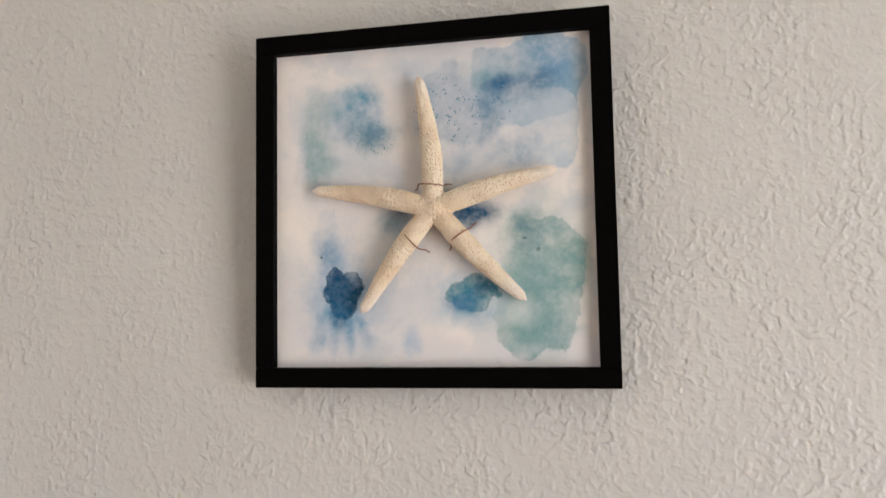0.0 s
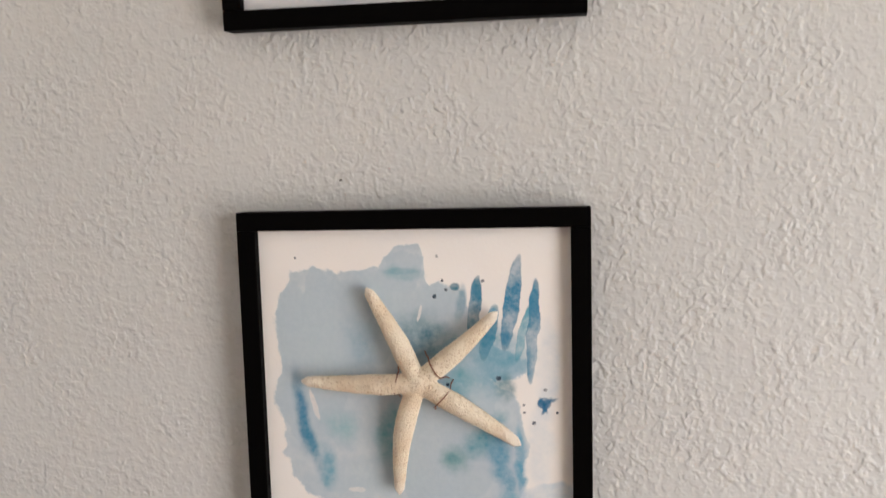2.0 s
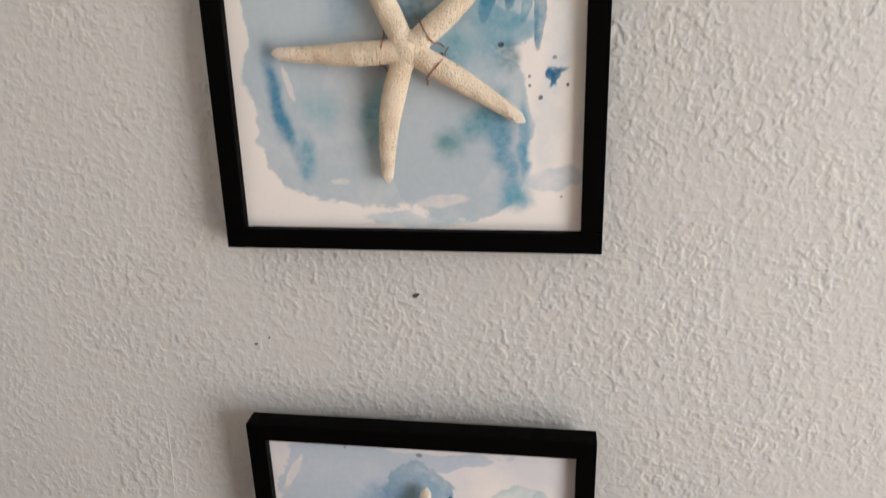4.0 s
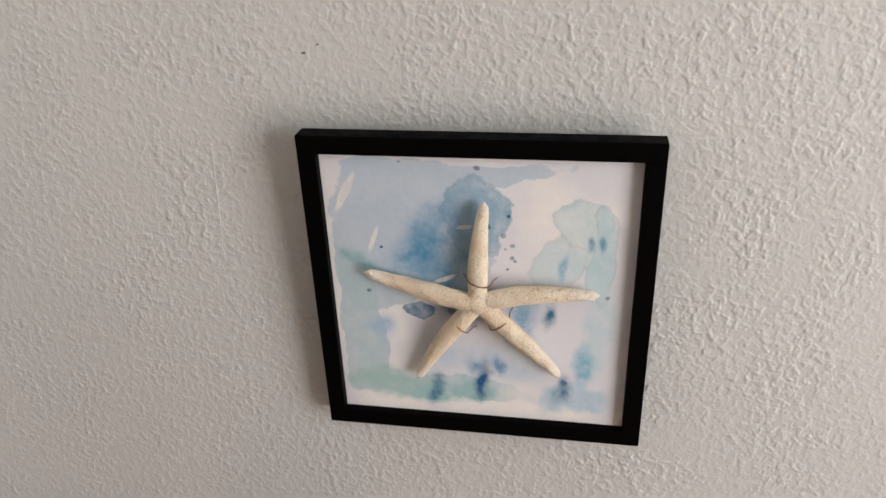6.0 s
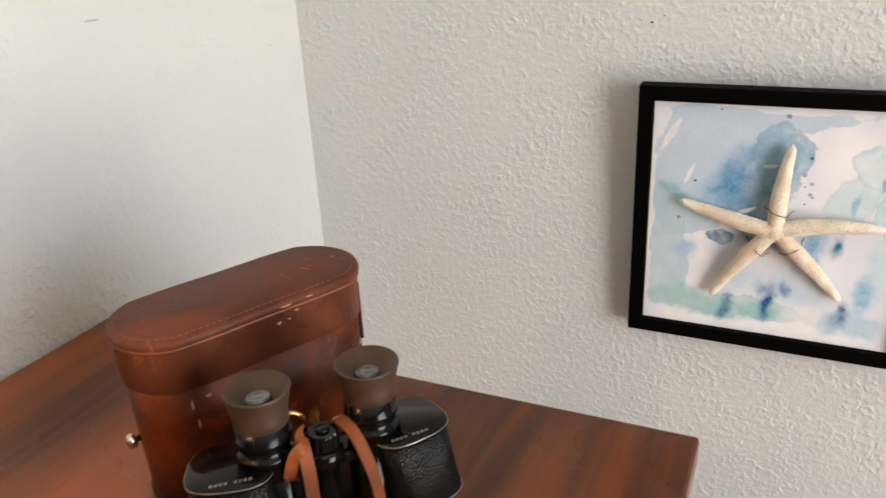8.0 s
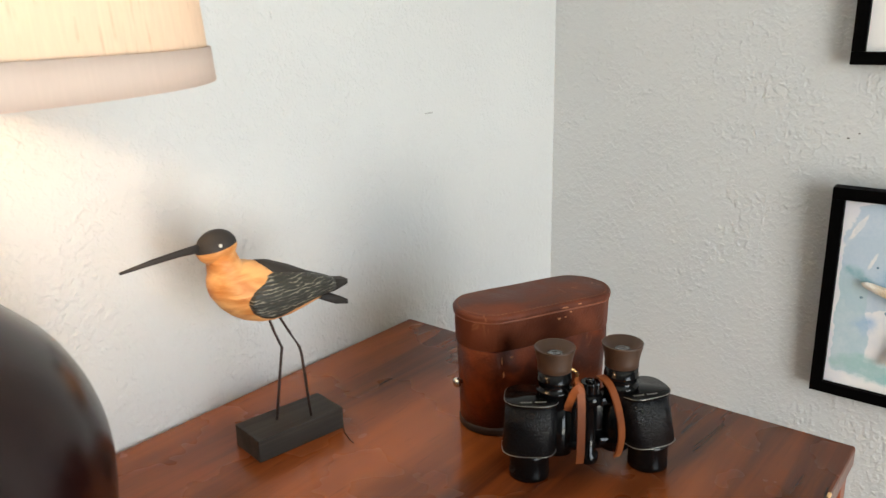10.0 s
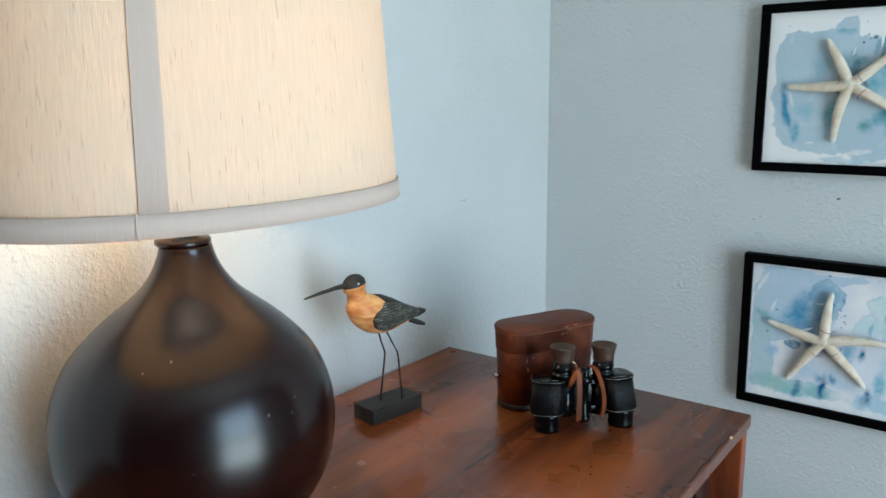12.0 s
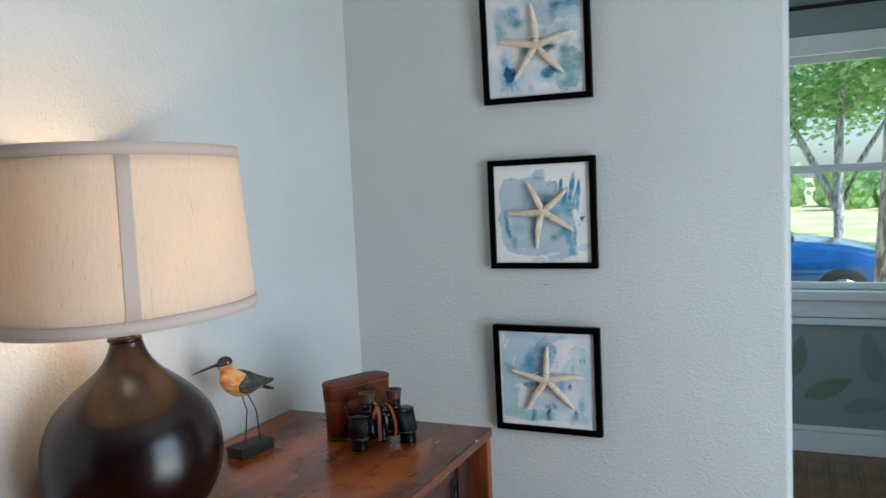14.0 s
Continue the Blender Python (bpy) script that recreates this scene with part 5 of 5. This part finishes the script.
# ---- crumbs on the dresser top ----
CRUMB = plain("dark_crumbs", (0.03, 0.018, 0.012), 0.9)
random.seed(31)
for i in range(9):
    bm = bmesh.new()
    size = random.uniform(0.0009, 0.002)
    bmesh.ops.create_icosphere(bm, subdivisions=1, radius=size)
    for v in bm.verts:
        v.co *= random.uniform(0.7, 1.2)
        v.co.z *= 0.6
    crumb = new("crumb", mesh_of("crumb", bm, CRUMB))
    crumb.location = (0.47 + random.gauss(0, 0.035), -0.70 + random.gauss(0, 0.03), TOP_Z + size * 0.4)
    tagged(crumb, "tiny dark crumb on the polished dresser top", "crumb", "crumbs on the dresser")

# ---- wall marks ----
mark = thing("wall_scuff", (LEFT_X, -0.334, 1.129), "faint grey scuff on the plaster wall", "scuff mark")
part("streak", box((-0.001, -0.008, -0.0008), (0.0010, 0.008, 0.0008), 0.0003), plain("scuff_grey", srgb(168, 168, 165), 0.9), mark)

drip = thing("paint_drip", (0.376, 0, 0.885), "thin dried paint run on the plaster wall", "paint drip")
part("ridge", tube(smooth_path([(-0.006, 0.0012, 0.0), (-0.003, 0.0009, 0.03), (0.0, 0.0008, 0.075), (0.0015, 0.0009, 0.115), (0.001, 0.0012, 0.145)]), 0.0012, 8), WALL, drip, smooth=True)
SPECK = plain("speck_dark", srgb(92, 86, 78), 0.9)
for x, z, r in ((0.476, 1.087, 0.0011), (0.560, 1.516, 0.0010), (0.489, 1.094, 0.0008)):
    speck = thing("wall_speck", (x, 0, z), "tiny dark speck on the plaster wall", "speck", "specks on the wall")
    bm = bmesh.new()
    add_rings(bm, [[Vector((1.5 * r * math.cos(a), y, r * math.sin(a) * (1 + 0.3 * math.cos(2 * a)))) for a in [i * math.pi / 5 for i in range(10)]] for y in (-0.0013, 0.001)])
    part("dot", bm, SPECK, speck)

# ---- outside ----
OUT_Z = -0.45


def grass_ground():
    m = Mat("dry_lawn", rough=0.95, spec=0.1)
    c = m.mix(m.span(m.noise(0.35, 4), 0.4, 0.6), srgb(226, 210, 164), srgb(200, 194, 136))
    c = m.mix(m.span(m.noise(6, 5), 0.35, 0.7, 0, 0.6), c, srgb(234, 222, 186))
    m.set("Base Color", c)
    m.bump(m.noise(40, 4), 0.03, 0.8)
    return m.m


bm = bmesh.new()
bmesh.ops.create_grid(bm, x_segments=30, y_segments=30, size=300, matrix=Matrix.Translation((0, 0, OUT_Z)))
structure("ground", bm, grass_ground(), "sunlit dry lawn outside the window", "ground")
bm = box((-60, 8.6, OUT_Z - 0.05), (60, 12.8, OUT_Z + 0.012))
structure("road", bm, plain("asphalt", (0.06, 0.06, 0.062), 0.9, grain=30, bump=0.004), "grey asphalt street beyond the lawn", "road")

CAR_BLUE = plain("blue_car_paint", srgb(32, 80, 146), 0.2, metal=0.2, grain=20, vary=0.08, coat=1.0)
TYRE = plain("tyre_rubber", (0.02, 0.02, 0.02), 0.85)
CAR_GLASS = plain("car_glass", (0.03, 0.04, 0.05), 0.05, spec=0.8)


def parked_car(x, y, turn):
    car = thing("car", (x, y, OUT_Z + 0.012), "blue parked car on the street", "car", turn=turn)
    bm = bmesh.new()
    outline = [(-2.15, 0.35), (-2.2, 0.62), (-2.1, 0.88), (-1.75, 0.96), (0.75, 0.98), (1.4, 0.92), (1.95, 0.80), (2.15, 0.62), (2.15, 0.36), (1.9, 0.24), (-1.95, 0.24)]
    rows = []
    for yy, f in ((-0.88, 0.90), (-0.82, 0.98), (-0.5, 1.0), (0.5, 1.0), (0.82, 0.98), (0.88, 0.90)):
        rows.append([Vector((a * (0.97 + 0.03 * f), yy, 0.24 + (b - 0.24) * f)) for a, b in outline])
    add_rings(bm, rows)
    bmesh.ops.bevel(bm, geom=bm.edges[:], offset=0.03, segments=2, affect="EDGES")
    part("body", bm, CAR_BLUE, car, smooth=True)
    bm = bmesh.new()
    rows = [[Vector((a, s * 0.76, 0.97)) for a, s in ((-1.75, -1), (0.85, -1), (0.85, 1), (-1.75, 1))], [Vector((a, s * 0.60, 1.42)) for a, s in ((-1.2, -1), (0.05, -1), (0.05, 1), (-1.2, 1))]]
    add_rings(bm, rows)
    bmesh.ops.bevel(bm, geom=bm.edges[:], offset=0.06, segments=3, affect="EDGES")
    part("cabin_glass", bm, CAR_GLASS, car, "dark car glass", True)
    part("roof", box((-1.2, -0.60, 1.40), (0.03, 0.60, 1.445), 0.02), CAR_BLUE, car, smooth=True)
    for s in (-1, 1):
        for wx in (-1.35, 1.35):
            bm = lathe([(0.20, -0.10), (0.31, -0.10), (0.325, -0.07), (0.325, 0.07), (0.31, 0.10), (0.20, 0.10)], 32)
            bm.transform(pose(wx, s * 0.80, 0.325, 90, 0, 0))
            wheel = part("wheel", bm, TYRE, car, "black tyre", True)
            bm = lathe([(0.03, -0.115), (0.19, -0.105), (0.205, -0.08), (0.205, 0.08), (0.19, 0.105), (0.03, 0.115)], 24)
            bm.transform(pose(wx, s * 0.80, 0.325, 90, 0, 0))
            part("rim", bm, STEEL, wheel, "bright alloy rim", True)
        part("headlight", box((2.0, s * 0.62 - 0.17, 0.60), (2.17, s * 0.62 + 0.17, 0.74), 0.03), LENS, car, "clear headlight")
    return car


parked_car(0.55, 9.6, 0)


def leaf_mat(name, a, b):
    m = Mat(name, rough=0.6)
    c = m.mix(m.node("NewGeometry").outputs["Random Per Island"], a, b)
    m.set("Base Color", c)
    tr = m.node("BsdfTranslucent", {"Color": c})
    mx = m.node("MixShader", {0: 0.55, 1: m.b.outputs[0], 2: tr.outputs[0]})
    m.t.links.new(mx.outputs[0], m.t.nodes["Material Output"].inputs[0])
    return m.m


LEAVES = leaf_mat("bright_leaves", srgb(140, 186, 104), srgb(220, 236, 176))


def bark(name, a, b):
    m = Mat(name, rough=0.9)
    v = m.noise(7, 5, (3, 3, 0.8), dist=0.8)
    m.set("Base Color", m.mix(m.span(v, 0.4, 0.6), a, b))
    m.bump(v, 0.03, 0.9)
    return m.m


PALE_BARK = bark("pale_bark", srgb(140, 134, 124), srgb(222, 218, 210))
BROWN_BARK = bark("brown_bark", srgb(128, 112, 98), srgb(218, 202, 184))


def tree(x, y, height, girth, crown, seed, bark_mat, label, leaves=5200, low=0.45, lean=0.03, fork=False):
    random.seed(seed)
    ob = thing("tree", (x, y, OUT_Z), label, "tree", "trees outside the window")
    bm = bmesh.new()
    pts = [(lean * height * q + 0.08 * math.sin(4 * q + seed), 0.06 * math.cos(3 * q + seed), height * q) for q in (0, 0.1, 0.25, 0.4, 0.55, 0.7, 0.85)]
    add_tube(bm, pts, girth, 14, taper=[1.25, 1.0, 0.9, 0.8, 0.62, 0.42, 0.2])
    tips = []
    if fork:
        add_tube(bm, [(0.02, 0, height * 0.17), (-0.22, 0.05, height * 0.27), (-0.75, 0.1, height * 0.45), (-1.3, 0.1, height * 0.66)], girth * 0.75, 12, taper=[0.9, 1.0, 0.8, 0.35])
        add_tube(bm, [(0.05, 0, height * 0.22), (0.35, 0, height * 0.34), (0.95, 0, height * 0.52)], girth * 0.6, 12, taper=[0.9, 1.0, 0.4])
    for i in range(11):
        q = random.uniform(low, 0.85)
        a = random.uniform(0, 2 * math.pi)
        base = Vector((lean * height * q, 0, height * q))
        reach = crown * random.uniform(0.6, 1.0)
        tip = base + Vector((math.cos(a) * reach, math.sin(a) * reach, reach * random.uniform(0.1, 0.6)))
        add_tube(bm, [base, base.lerp(tip, 0.5) + Vector((0, 0, 0.12)), tip], girth * 0.34, 7, taper=[1, 0.6, 0.2])
        tips += [base.lerp(tip, f) for f in (0.45, 0.7, 0.9, 1.0)]
    part("trunk", bm, bark_mat, ob, smooth=True)
    verts, faces = [], []
    for _ in range(leaves):
        c = random.choice(tips) + Vector((random.gauss(0, 0.32), random.gauss(0, 0.32), random.gauss(0, 0.26))) * crown * 0.55
        d = Vector((random.gauss(0, 1), random.gauss(0, 1), random.gauss(0, 0.6))).normalized()
        e = d.cross(Vector((random.gauss(0, 1), random.gauss(0, 1), random.gauss(0, 1)))).normalized()
        s = random.uniform(0.05, 0.11)
        k = len(verts)
        verts += [c - d * s, c + e * s * 0.45, c + d * s, c - e * s * 0.45]
        faces.append((k, k + 1, k + 2, k + 3))
    me = bpy.data.meshes.new("crown")
    me.from_pydata(verts, [], faces)
    me.materials.append(LEAVES)
    cr = new("crown", me)
    cr.parent = ob
    return ob


tree(2.15, 13.8, 6.0, 0.095, 2.3, 3, PALE_BARK, "slender pale tree with bright green leaves", 24000, 0.36, fork=True)
tree(1.0, 18.0, 8.0, 0.18, 3.2, 5, BROWN_BARK, "leafy green tree beyond the street", 8000, 0.5)
tree(4.2, 20.0, 8.5, 0.2, 3.4, 8, BROWN_BARK, "leafy green tree beyond the street", 8000, 0.5)
tree(2.25, 6.6, 7.0, 0.20, 2.4, 12, BROWN_BARK, "thick mottled tree trunk near the window", 9000, 0.5, 0.0)


def far_woods():
    random.seed(21)
    verts, faces = [], []
    clumps = [(random.uniform(-26, 34), random.uniform(38, 52), random.uniform(0.3, 1.3), random.uniform(0.5, 1.0)) for _ in range(90)]
    for _ in range(36000):
        cx, cy, cz, r = random.choice(clumps)
        c = Vector((cx + random.gauss(0, 0.55) * r, cy + random.gauss(0, 0.5) * r, OUT_Z + abs(cz + random.gauss(0, 0.55) * r)))
        d = Vector((random.gauss(0, 1), random.gauss(0, 0.5), random.gauss(0, 1))).normalized()
        e = d.cross(Vector((0.2, 1, 0.1))).normalized()
        s = random.uniform(0.14, 0.32)
        k = len(verts)
        verts += [c - d * s, c + e * s * 0.6, c + d * s, c - e * s * 0.6]
        faces.append((k, k + 1, k + 2, k + 3))
    me = bpy.data.meshes.new("far_woods")
    me.from_pydata(verts, [], faces)
    me.materials.append(LEAVES)
    return tagged(new("far_woods", me), "distant green hedge and woods", "woods", kind="stuff")


far_woods()

# ---- floor planks of the room beyond ----
plank_me = mesh_of("plank", box((-0.0595, 0.0, -0.004), (0.0595, 2.05, 0.0), 0.0015, 1), FLOOR_WOOD)
for i in range(14):
    ob = new("plank", plank_me)
    ob.location = (1.0 + 0.12 * i, T + 0.02, 0.0)
    ob.parent = floor
